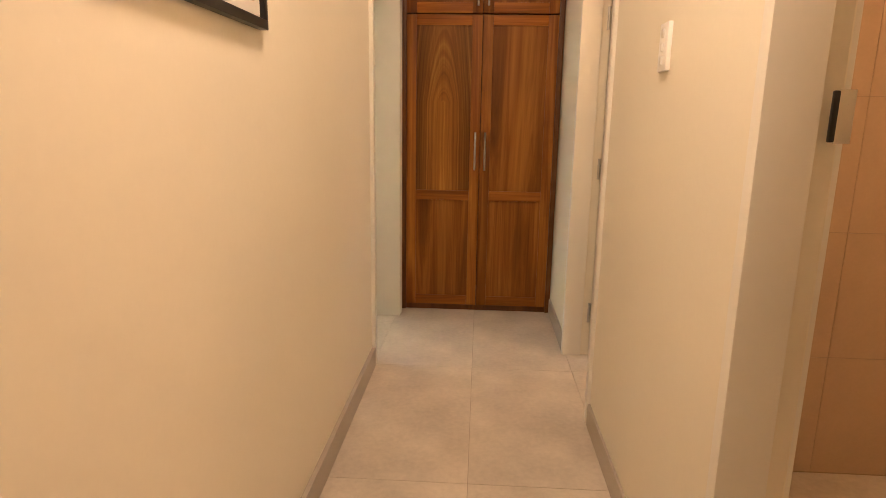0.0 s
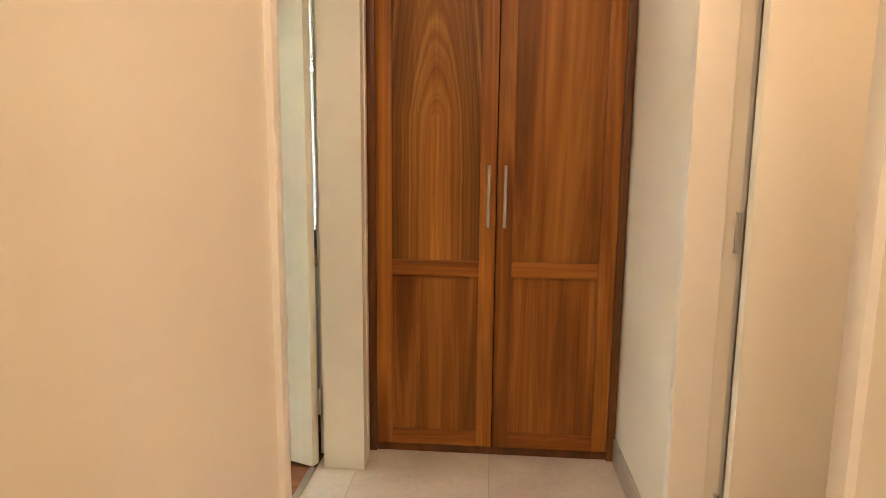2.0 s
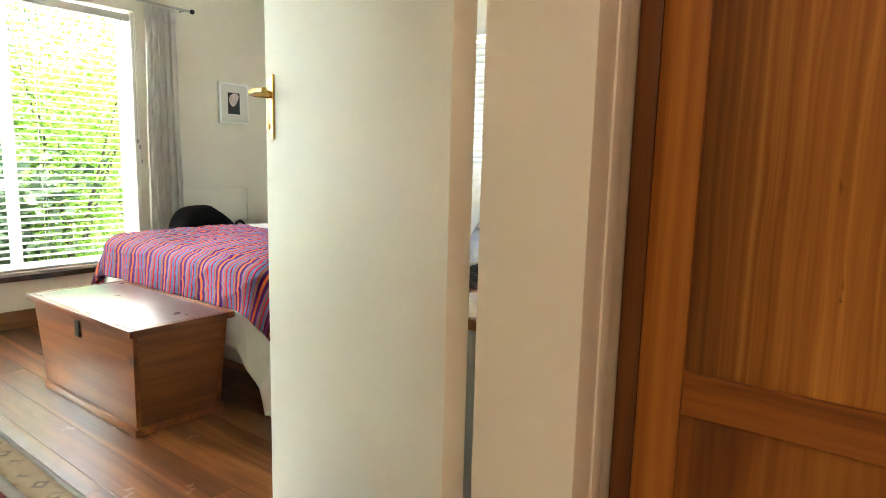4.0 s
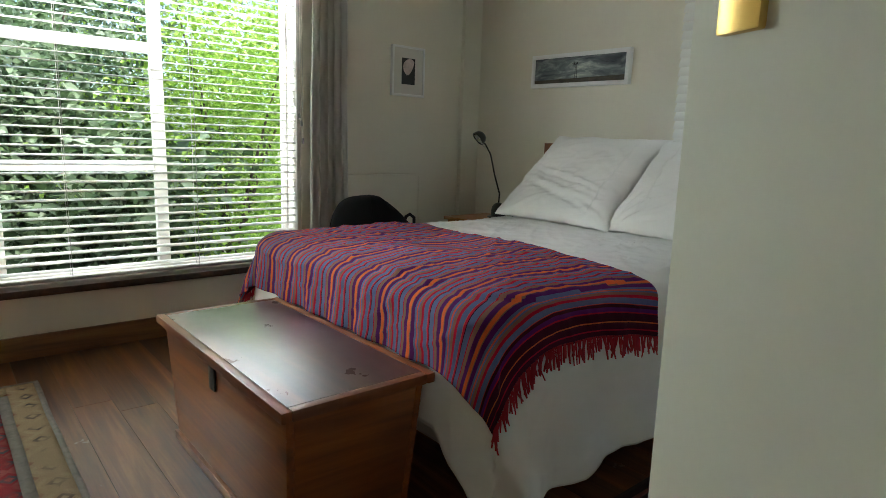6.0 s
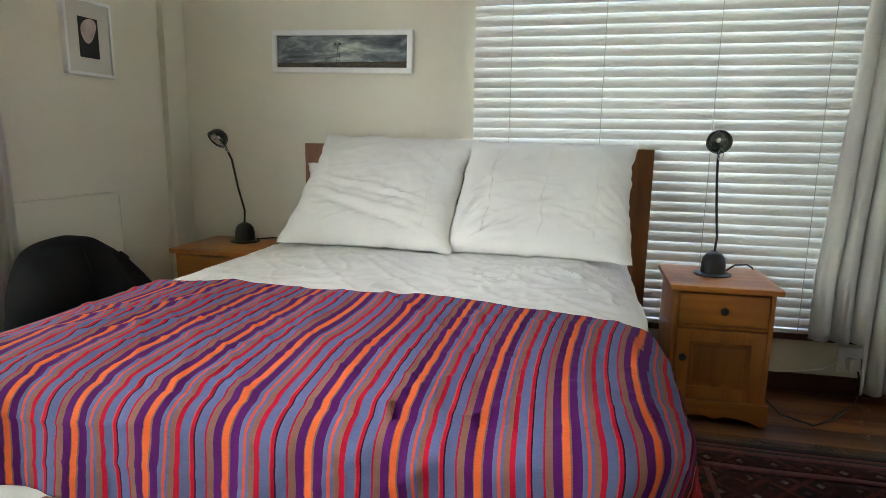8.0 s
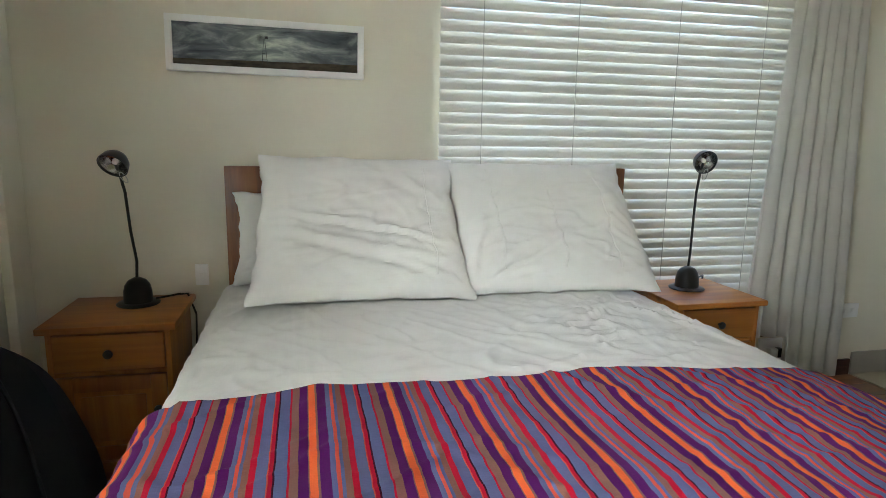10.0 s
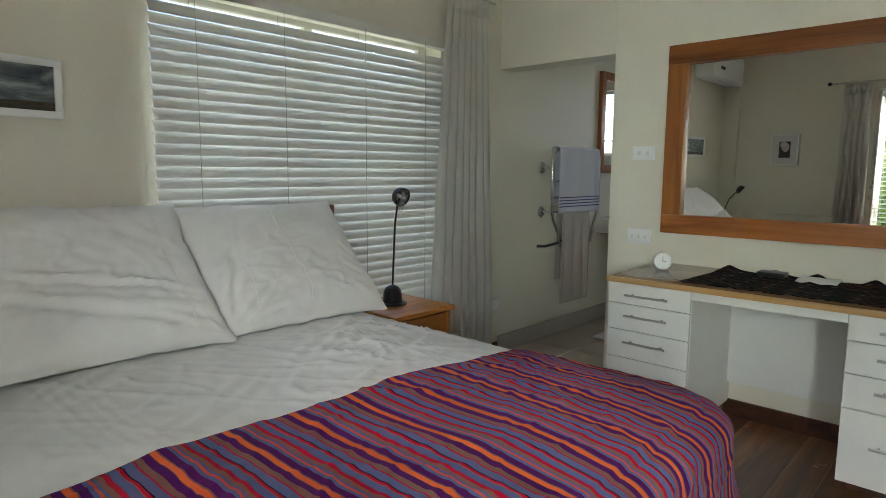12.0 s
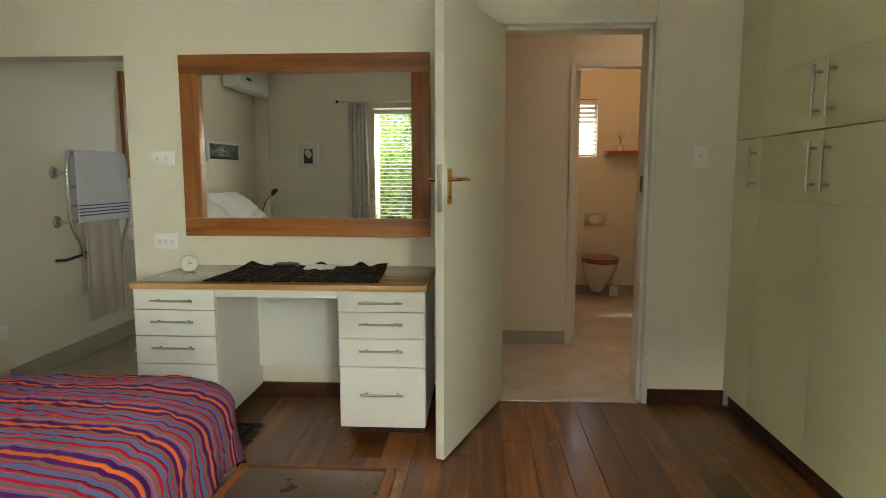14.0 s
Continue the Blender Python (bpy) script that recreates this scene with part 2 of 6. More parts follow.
CHEST_END = wood("chest_end_wood", (0.065, 0.017, 0.004), (0.165, 0.050, 0.009), (0.28, 0.10, 0.019), axis="y", rough=0.38, coat=0.1, width=8, knots=True)
CHEST_TOP = wood("chest_lid_wood", (0.012, 0.004, 0.003), (0.050, 0.016, 0.008), (0.15, 0.050, 0.018), axis="x", rough=0.34, coat=1.0, width=4, gloss=(0.26, 0.38), coat_ior=1.7)
DESK_TOP = wood("desk_top_wood", (0.20, 0.10, 0.045), (0.32, 0.18, 0.085), (0.42, 0.26, 0.13), axis="y", rough=0.18, coat=0.5, width=10)
DESK_EDGE = wood("desk_edge_wood", (0.36, 0.18, 0.06), (0.52, 0.29, 0.10), (0.62, 0.38, 0.16), axis="y", rough=0.4, width=12)
CHROME = plain("chrome", (0.78, 0.78, 0.78), 0.16, 1.0, var=0.03, bump=0.0)
STEEL = plain("brushed_steel", (0.55, 0.54, 0.51), 0.32, 1.0, var=0.05, bump=0.05)
BRASS = plain("brass", (0.72, 0.48, 0.16), 0.25, 1.0, var=0.08, bump=0.04)
BLACK = plain("black_enamel", (0.012, 0.013, 0.012), 0.35, var=0.2, bump=0.05)
RUBBER = plain("black_cable_rubber", (0.015, 0.015, 0.014), 0.5, var=0.1, bump=0.05)
BAG = plain("black_bag_cloth", (0.008, 0.008, 0.009), 0.8, var=0.3, bump=0.4, fine=300, spec=0.15)
PLASTIC = plain("white_plastic", (0.90, 0.895, 0.865), 0.35, var=0.02, bump=0.02)
CERAMIC = plain("ceramic", (0.85, 0.80, 0.72), 0.12, var=0.02, bump=0.0)
SLAT = plain("blind_slat_paint", (0.78, 0.76, 0.70), 0.38, var=0.03, scale=5, bump=0.06)
CORD = plain("blind_cord", (0.48, 0.46, 0.42), 0.8, bump=0.2)
REFLECTOR = plain("lamp_reflector", (0.5, 0.5, 0.48), 0.22, 1.0, var=0.05, bump=0.0)
SWITCH = plain("switch_rocker", (0.75, 0.74, 0.70), 0.4)
# pale colour chosen so the unseen ground bounces light onto the north blind
BOUNCE_GROUND = plain("pale_bounce_ground", (0.27, 0.27, 0.17), 0.8, var=0.5, scale=3, bump=0.6, fine=40)
TRUNK = plain("bark", (0.09, 0.07, 0.05), 0.9, var=0.4, scale=12, bump=0.8)
LEATHER = plain("switch_grey", (0.35, 0.35, 0.33), 0.4)
PRINT_DARK = plain("print_dark", (0.012, 0.012, 0.014), 0.35)
TOILET_WOOD = wood("toilet_seat_wood", (0.12, 0.03, 0.01), (0.26, 0.07, 0.02), (0.36, 0.12, 0.03), axis="y", rough=0.3, coat=0.4)
SHELF_RED = wood("red_shelf_wood", (0.25, 0.05, 0.02), (0.36, 0.085, 0.03), (0.45, 0.12, 0.05), axis="y", rough=0.45)
EXTERIOR = plain("outside_plaster", (0.55, 0.50, 0.42), 0.9, bump=0.4)


def cloth(name, base, rough=0.85, weave=900, var=0.03, sheen=0.0, through_light=0.0):
    k = Nodes(name)
    vec = k.mapped()
    big, fine = k.noise(vec, 4, 4), k.noise(vec, weave, 2)
    col = k.ramp(big, [(0.3, scaled(base, 1 - var)), (0.7, scaled(base, 1 + var))])
    k.bump(k.math("ADD", fine, k.math("MULTIPLY", k.noise(vec, 38, 4, 0.6, 0.8), 1.3)), 0.20, 0.002)
    m = k.done(col, rough, sheen=sheen, spec=0.2)
    if through_light:
        tr = k.n("BsdfTranslucent")
        k.link(col, tr.inputs[0])
        mixer = k.n("MixShader")
        mixer.inputs[0].default_value = through_light
        k.link(k.b.outputs[0], mixer.inputs[1])
        k.link(tr.outputs[0], mixer.inputs[2])
        k.link(mixer.outputs[0], k.t.nodes["Material Output"].inputs[0])
    return m


LINEN = cloth("white_bed_linen", (0.80, 0.79, 0.76))
PILLOW = cloth("white_pillow_cotton", (0.82, 0.80, 0.76))
CURTAIN = cloth("cream_curtain_cloth", (0.80, 0.78, 0.73), weave=500, through_light=0.5)
TOWEL_L = cloth("lilac_white_towel", (0.72, 0.71, 0.76), weave=350)
TOWEL_B = cloth("beige_towel", (0.50, 0.44, 0.38), weave=350)
TOWEL_STRIPE = cloth("navy_towel_stripe", (0.10, 0.12, 0.28), weave=350)
FRINGE = cloth("red_fringe_yarn", (0.36, 0.018, 0.03), weave=500, var=0.2)
RUG_FRINGE = cloth("wool_rug_fringe", (0.13, 0.10, 0.07), weave=500, var=0.3)

MAROON, RED, ORANGE, TAUPE = (0.055, 0.005, 0.022), (0.50, 0.008, 0.036), (0.80, 0.14, 0.035), (0.26, 0.125, 0.095)
PURPLE, BLUE, CORAL = (0.105, 0.010, 0.135), (0.125, 0.15, 0.31), (0.66, 0.10, 0.06)


def striped_throw():
    """Woven stripes across u, with dark red ends where the fringe is knotted (u in metres)."""
    k = Nodes("striped_throw_weave")
    sep = k.n("SeparateXYZ")
    k.link(k.coord.outputs["UV"], sep.inputs[0])
    u = sep.outputs[0]
    wob = k.math("MULTIPLY", k.math("SUBTRACT", k.noise(k.mapped((14, 14, 14), source="UV"), 1.0, 2), 0.5), 0.002)
    u2 = k.math("ADD", u, wob)
    frac = k.math("FRACT", k.math("DIVIDE", u2, 0.158))
    seq = [(0.0, ORANGE), (0.075, TAUPE), (0.10, PURPLE), (0.205, BLUE), (0.26, CORAL), (0.30, BLUE), (0.335, TAUPE), (0.40, RED), (0.465, BLUE),
           (0.58, CORAL), (0.592, RED), (0.635, MAROON), (0.655, BLUE), (0.775, RED), (0.80, TAUPE), (0.885, PURPLE), (0.985, TAUPE)]
    col = k.ramp(frac, seq, "CONSTANT")
    ends = [(0.0, MAROON), (0.016, RED), (0.022, MAROON), (0.04, ORANGE), (0.045, MAROON), (0.068, RED), (0.074, PURPLE), (0.085, MAROON)]
    endcol = k.ramp(k.math("DIVIDE", k.math("SUBTRACT", 0.98, k.math("ABSOLUTE", u)), 1.0), ends, "CONSTANT")
    at_end = k.math("GREATER_THAN", k.math("ABSOLUTE", u), 0.885)
    col = k.mix(at_end, col, endcol)
    yarn = k.noise(k.mapped((60, 900, 1), source="UV"), 1.0, 2)
    slub = k.noise(k.mapped((500, 30, 1), source="UV"), 1.0, 2)
    col = k.mix(0.35, col, k.ramp(yarn, [(0.3, (0.5, 0.5, 0.5)), (0.7, (1.0, 1.0, 1.0))]), "MULTIPLY")
    k.bump(k.math("ADD", yarn, slub), 0.3, 0.0012)
    return k.done(col, 0.8, spec=0.1)


THROW = striped_throw()


def rug_weave(name, field, accent, border, light):
    """Knotted bands and lozenges, by the rug's own metres in its UV."""
    k = Nodes(name)
    vec = k.mapped((1, 1, 1), source="UV")
    sep = k.n("SeparateXYZ")
    k.link(vec, sep.inputs[0])
    x, y = sep.outputs[0], sep.outputs[1]
    tri_x = k.math("PINGPONG", x, 0.055)
    tri_y = k.math("PINGPONG", y, 0.055)
    dia = k.math("ADD", tri_x, tri_y)
    steps = k.math("SNAP", dia, 0.008)
    col = k.ramp(k.math("DIVIDE", steps, 0.11), [(0.0, light), (0.12, field), (0.35, accent), (0.55, field), (0.68, border), (0.86, accent)], "CONSTANT")
    blotch = k.noise(k.mapped((9, 9, 9), source="UV"), 1.0, 3)
    col = k.mix(k.ramp(blotch, [(0.42, (0, 0, 0)), (0.58, (1, 1, 1))]), col, field)
    wool = k.noise(k.mapped((260, 260, 1), source="UV"), 1.0, 2)
    col = k.mix(0.6, col, k.ramp(wool, [(0.25, (0.35, 0.35, 0.35)), (0.75, (1.15, 1.15, 1.15))]), "MULTIPLY")
    k.bump(wool, 0.5, 0.003)
    return k.done(col, 0.9, sheen=0.02, spec=0.06)


RUG_A = rug_weave("dark_kilim_weave", (0.045, 0.014, 0.010), (0.11, 0.032, 0.020), (0.020, 0.016, 0.018), (0.22, 0.16, 0.11))
RUG_A_EDGE = plain("dark_kilim_border", (0.030, 0.013, 0.010), 0.9, var=0.4, scale=30, bump=0.5, fine=250)
RUG_A_RED = plain("dark_kilim_red_band", (0.12, 0.035, 0.025), 0.9, var=0.35, scale=40, bump=0.5, fine=250)
RUG_B = rug_weave("red_rug_weave", (0.30, 0.035, 0.04), (0.36, 0.10, 0.085), (0.10, 0.09, 0.10), (0.42, 0.33, 0.22))
RUG_B_TAN = rug_weave("tan_rug_border_weave", (0.30, 0.22, 0.13), (0.34, 0.27, 0.16), (0.07, 0.055, 0.05), (0.20, 0.07, 0.05))
RUG_B_GREY = plain("grey_rug_band", (0.16, 0.14, 0.12), 0.9, var=0.3, scale=40, bump=0.5, fine=250)
RUNNER = rug_weave("black_runner_weave", (0.008, 0.008, 0.008), (0.085, 0.040, 0.024), (0.006, 0.006, 0.007), (0.26, 0.20, 0.14))


def glass_material():
    k = Nodes("window_glass")
    k.b.inputs["Transmission Weight"].default_value = 1.0
    k.b.inputs["IOR"].default_value = 1.02
    return k.done((0.97, 1.0, 0.98), 0.0)


GLASS = glass_material()
MIRROR = Nodes("mirror_silver").done((0.86, 0.88, 0.86), 0.01, 1.0)


def leaf_material(name, dark, mid, light, glow=(1.15, 1.25, 0.7)):
    k = Nodes(name)
    geo = k.n("NewGeometry")
    col = k.ramp(geo.outputs["Random Per Island"], [(0.0, dark), (0.5, mid), (1.0, light)])
    k.done(col, 0.4)
    tr = k.n("BsdfTranslucent")
    k.link(k.mix(1.0, col, glow, "MULTIPLY"), tr.inputs[0])
    mixer = k.n("MixShader")
    mixer.inputs[0].default_value = 0.5
    k.link(k.b.outputs[0], mixer.inputs[1])
    k.link(tr.outputs[0], mixer.inputs[2])
    k.link(mixer.outputs[0], k.t.nodes["Material Output"].inputs[0])
    return k.m


LEAF_LIME = leaf_material("lime_leaf", (0.12, 0.22, 0.022), (0.24, 0.36, 0.06), (0.36, 0.46, 0.13))
LEAF_DARK = leaf_material("dark_leaf", (0.035, 0.065, 0.026), (0.11, 0.16, 0.075), (0.32, 0.37, 0.27), (1.05, 1.1, 0.95))


def sky_print():
    k = Nodes("storm_sky_print")
    sep = k.n("SeparateXYZ")
    k.link(k.coord.outputs["Object"], sep.inputs[0])
    z = sep.outputs[2]
    cloud = k.noise(k.mapped((6, 1, 20)), 1.0, 6, 0.6, 0.7)
    skyc = k.ramp(cloud, [(0.30, (0.045, 0.052, 0.064)), (0.5, (0.17, 0.185, 0.195)), (0.70, (0.50, 0.52, 0.47))])
    near = k.math("SUBTRACT", 1.0, k.math("DIVIDE", k.math("ABSOLUTE", k.math("ADD", sep.outputs[0], 3.70)), 0.36))
    skyc = k.mix(1.0, skyc, k.ramp(near, [(0.0, (0.55, 0.57, 0.62)), (0.55, (0.95, 0.97, 0.97)), (1.0, (1.6, 1.65, 1.5))]), "MULTIPLY")
    land = k.ramp(k.noise(k.mapped((20, 1, 60)), 1.0, 4), [(0.3, (0.035, 0.028, 0.02)), (0.7, (0.11, 0.09, 0.06))])
    k.done(k.mix(k.math("LESS_THAN", z, 1.472), skyc, land), 0.45, spec=0.2)
    return k.m


SKY_PRINT = sky_print()
LILY = plain("lily_print", (0.62, 0.50, 0.46), 0.3, var=0.25, scale=18, bump=0)
PAPER = plain("mount_paper", (0.74, 0.71, 0.64), 0.7, var=0.02)
OLD_PAPER = plain("old_document_paper", (0.58, 0.50, 0.36), 0.6, var=0.06, scale=6)
INK = plain("faded_ink", (0.16, 0.11, 0.07), 0.7)
CLOCK_FACE = plain("clock_face", (0.70, 0.70, 0.64), 0.4)

# ---- building blocks ----


def mesh_of(name, bm, material, smooth=False):
    me = bpy.data.meshes.new(name)
    bmesh.ops.recalc_face_normals(bm, faces=bm.faces)
    bm.to_mesh(me)
    bm.free()
    for m in material if isinstance(material, (list, tuple)) else [material]:
        me.materials.append(m)
    if smooth:
        me.shade_smooth()
        me.set_sharp_from_angle(angle=radians(40))
    return me


def thing(name, at, label, category, group=""):
    ob = new(name)
    ob.location = at
    ob.empty_display_size = 0.1
    return tagged(ob, label, category, group)


def part(name, bm, material, parent=None, label="", smooth=True):
    """One mesh object, in world metres, under a thing or under a part."""
    ob = new(name, mesh_of(name, bm, material, smooth))
    if parent is not None:
        ob.parent = parent
        if parent.parent is None:
            ob.matrix_parent_inverse = Matrix.Translation(-parent.location)
    if label:
        ob["label"] = label
    return ob


def setting(name, bm, material, label, category, smooth=False):
    return tagged(part(name, bm, material, smooth=smooth), label, category, kind="structure")


def box(bm, x0, x1, y0, y1, z0, z1, bevel=0.0, segments=2):
    made = bmesh.ops.create_cube(bm, size=1)["verts"]
    for v in made:
        v.co = Vector(((x0 + x1) / 2 + v.co.x * (x1 - x0), (y0 + y1) / 2 + v.co.y * (y1 - y0), (z0 + z1) / 2 + v.co.z * (z1 - z0)))
    if bevel:
        edges = list({e for v in made for e in v.link_edges})
        bmesh.ops.bevel(bm, geom=edges, offset=bevel, segments=segments, affect="EDGES", profile=0.6)
    return bm


def boxes(*rows, bevel=0.0):
    bm = bmesh.new()
    for row in rows:
        box(bm, *row, bevel=bevel)
    return bm


def tube(points, radius, sides=8, closed_ends=True, bm=None, taper=None):
    """A round rod along a row of points."""
    bm = bm or bmesh.new()
    pts = [Vector(p) for p in points]
    rings = []
    side = None
    for i, p in enumerate(pts):
        way = (pts[min(i + 1, len(pts) - 1)] - pts[max(i - 1, 0)]).normalized()
        if side is None:
            side = way.orthogonal().normalized()
        side = (side - way * side.dot(way)).normalized()
        other = way.cross(side)
        r = radius * (taper[i] if taper else 1)
        rings.append([bm.verts.new(p + (side * math.cos(a) + other * math.sin(a)) * r) for a in [2 * math.pi * j / sides for j in range(sides)]])
    for a, b in zip(rings, rings[1:]):
        for j in range(sides):
            bm.faces.new((a[j], a[(j + 1) % sides], b[(j + 1) % sides], b[j]))
    if closed_ends:
        bm.faces.new(rings[0])
        bm.faces.new(rings[-1])
    return bm


def lathe(profile, m, sides=24, bm=None):
    """A turned shape: (radius, height) pairs round the z axis of m."""
    bm = bm or bmesh.new()
    rings = []
    for r, h in profile:
        if r < 1e-5:
            rings.append([bm.verts.new(m @ Vector((0, 0, h)))])
        else:
            rings.append([bm.verts.new(m @ Vector((r * math.cos(2 * math.pi * j / sides), r * math.sin(2 * math.pi * j / sides), h))) for j in range(sides)])
    for a, b in zip(rings, rings[1:]):
        for j in range(sides):
            quad = [a[j % len(a)], a[(j + 1) % len(a)], b[(j + 1) % len(b)], b[j % len(b)]]
            quad = list(dict.fromkeys(quad))
            if len(quad) > 2:
                bm.faces.new(quad)
    return bm


def sheet(nu, nv, place, uv=None, bm=None):
    """A grid of nu x nv cells; place(u, v) with u, v from 0 to 1 gives the point."""
    bm = bm or bmesh.new()
    layer = bm.loops.layers.uv.verify() if uv else None
    grid = [[bm.verts.new(place(i / nu, j / nv)) for j in range(nv + 1)] for i in range(nu + 1)]
    for i in range(nu):
        for j in range(nv):
            f = bm.faces.new((grid[i][j], grid[i + 1][j], grid[i + 1][j + 1], grid[i][j + 1]))
            if uv:
                for loop, (a, b) in zip(f.loops, ((i, j), (i + 1, j), (i + 1, j + 1), (i, j + 1))):
                    loop[layer].uv = uv(a / nu, b / nv)
    return bm


def thicken(ob, t, offset=-1):
    mod = ob.modifiers.new("thickness", "SOLIDIFY")
    mod.thickness, mod.offset = t, offset
    return ob


def wobble(*p, scale=1.0):
    return noise.noise(Vector(p) * scale)


# ---- plan ----
WEST, NORTH, SOUTH, EAST = -4.62, 7.09, 2.99, -0.79   # the bedroom's faces
LEFT, RIGHT, CUPB = -0.622, 0.40, 4.38                  # the corridor's faces
TOP = 2.66

# ---- walls, floors and ceilings ----
setting("wall_west", boxes((WEST - 0.22, WEST, 2.2, 3.55, -0.1, TOP), (WEST - 0.22, WEST, 5.70, NORTH + 0.22, -0.1, TOP),
                           (WEST - 0.22, WEST, 3.55, 5.70, -0.1, 0.315), (WEST - 0.22, WEST, 3.55, 5.70, 2.06, TOP)), WALL,
        "cream painted bedroom wall round the wide window", "wall")
setting("wall_north", boxes((WEST, -3.02, NORTH, NORTH + 0.22, -0.1, TOP), (-1.36, 2.6, NORTH, NORTH + 0.22, -0.1, TOP),
                            (-3.02, -1.36, NORTH, NORTH + 0.22, -0.1, 0.262), (-3.02, -1.36, NORTH, NORTH + 0.22, 2.0, TOP)), WALL,
        "cream painted wall behind the bed head", "wall")
setting("wall_pier", boxes((WEST, WEST + 0.035, 6.93, NORTH, 0, TOP), bevel=0.004), WALL, "shallow painted pier in the corner of the room", "wall")
setting("wall_east", boxes((EAST, EAST + 0.19, 4.33, 6.28, 0, TOP), (-0.744, EAST + 0.19, 4.301, 4.33, 0, 2.05), (EAST, EAST + 0.168, 6.28, NORTH, 1.905, TOP),
                           (EAST, EAST + 0.168, 3.42, 4.33, 2.05, TOP), (EAST, EAST + 0.168, -1.4, 3.42, 0, TOP), bevel=0.003), WALL,
        "cream painted wall between bedroom and corridor", "wall")
setting("wall_south", boxes((WEST, EAST, 2.2, 2.36, 0, TOP)), WALL, "painted wall behind the wardrobes", "wall")
for i, row in enumerate(((RIGHT, RIGHT + 0.13, 3.66, CUPB + 0.62, 0, TOP), (RIGHT, RIGHT + 0.13, 1.58, 2.88, 0, TOP), (RIGHT, RIGHT + 0.13, 2.88, 3.66, 2.05, TOP),
                         (RIGHT, RIGHT + 0.13, 0.72, 1.58, 2.05, TOP), (RIGHT, RIGHT + 0.13, -1.4, 0.72, 0, TOP))):
    setting("wall_corridor_right_%d" % (i + 1), boxes(row, bevel=0.004), WALL, "cream painted corridor wall beside a doorway" if row[4] == 0 else "cream painted wall over a doorway", "wall")
setting("wall_corridor_end", boxes((LEFT - 0.2, RIGHT + 0.13, -1.55, -1.4, 0, TOP)), WALL, "cream painted wall at the corridor's start", "wall")
setting("wall_cupboard_back", boxes((-0.6, 2.6, 5.02, 5.14, 0, TOP)), WALL, "painted wall behind the hall cupboard", "wall")
setting("wall_toilet_north", boxes((0.53, 2.45, 3.72, 3.82, 0, TOP)), WALL, "painted toilet side wall", "wall")
setting("wall_toilet_south", boxes((0.53, 2.45, 2.60, 2.68, 0, TOP)), WALL, "painted wall between toilet and bathroom", "wall")
setting("wall_toilet_back", boxes((2.42, 2.6, -0.4, 3.10, 0, TOP), (2.42, 2.6, 3.44, 5.0, 0, TOP), (2.42, 2.6, 3.10, 3.44, 0, 1.46), (2.42, 2.6, 3.10, 3.44, 2.05, TOP)), WALL,
        "painted wall behind the toilet with a small window", "wall")
setting("wall_bathroom_south", boxes((0.53, 2.42, -0.4, -0.28, 0, TOP)), WALL, "painted bathroom wall", "wall")
setting("wall_ensuite_east", boxes((1.95, 2.15, 5.14, 6.0, 0, TOP), (1.95, 2.15, 6.6, NORTH, 0, TOP), (1.95, 2.15, 6.0, 6.6, 0, 1.42), (1.95, 2.15, 6.0, 6.6, 2.1, TOP)), WALL,
        "painted ensuite wall with a small window", "wall")
setting("ceiling", boxes((WEST - 0.22, 2.6, -1.55, NORTH + 0.22, TOP, TOP + 0.15)), CEIL, "flat white painted ceiling", "ceiling")
setting("roof", boxes((WEST - 0.5, 3.0, -1.9, NORTH + 0.5, TOP + 0.16, TOP + 0.30)), EXTERIOR, "low roof slab of the house", "roof")

corridor_floor = setting("floor_corridor", boxes((-0.775, 2.42, -1.55, CUPB + 0.62, -0.12, -0.006)), GROUT, "tile bed of the corridor floor", "floor")
ensuite_floor = setting("floor_ensuite", boxes((EAST + 0.012, 1.95, 5.14, NORTH, -0.12, -0.006)), GROUT, "tile bed of the ensuite floor", "floor")
bedroom_floor = setting("floor_bedroom", boxes((WEST, -0.775, 2.36, NORTH, -0.12, -0.018)), DARK_WOOD, "dark bed under the floorboards", "floor")
setting("ground", sheet(40, 40, lambda u, v: Vector((-300 + 600 * u, -300 + 600 * v, -0.35))), BOUNCE_GROUND, "unseen ground round the house, kept pale to bounce light", "ground")

# skirtings
setting("baseboard_corridor_left", boxes((LEFT, LEFT + 0.019, -1.4, 3.40, 0, 0.10), bevel=0.002), SKIRT_TILE, "grey-beige tile skirting", "skirting")
setting("baseboard_corridor_right", boxes((RIGHT - 0.012, RIGHT, 1.62, 2.86, 0, 0.10), (RIGHT - 0.012, RIGHT, 3.69, CUPB - 0.004, 0, 0.10), bevel=0.003), SKIRT_TILE,
        "grey-beige tile skirting by the doorways", "skirting")
setting("baseboard_ensuite", boxes((EAST + 0.012, 1.95, NORTH - 0.012, NORTH, 0, 0.12), bevel=0.003), SKIRT_TILE, "grey-brown tile skirting under the towel rail", "skirting")
setting("baseboard_toilet", boxes((2.405, 2.42, 2.695, 3.72, 0, 0.10), (0.55, 2.42, 2.68, 2.695, 0, 0.10), bevel=0.003), SKIRT_TILE, "brown tile skirting in the toilet", "skirting")
setting("baseboard_bedroom", boxes((EAST - 0.015, EAST, 2.99, 3.40, 0, 0.085), (EAST - 0.015, EAST, 4.34, 6.28, 0, 0.085), (WEST, EAST, NORTH - 0.015, NORTH, 0, 0.085),
                                   bevel=0.003), DARK_WOOD, "dark stained bedroom skirting", "skirting")
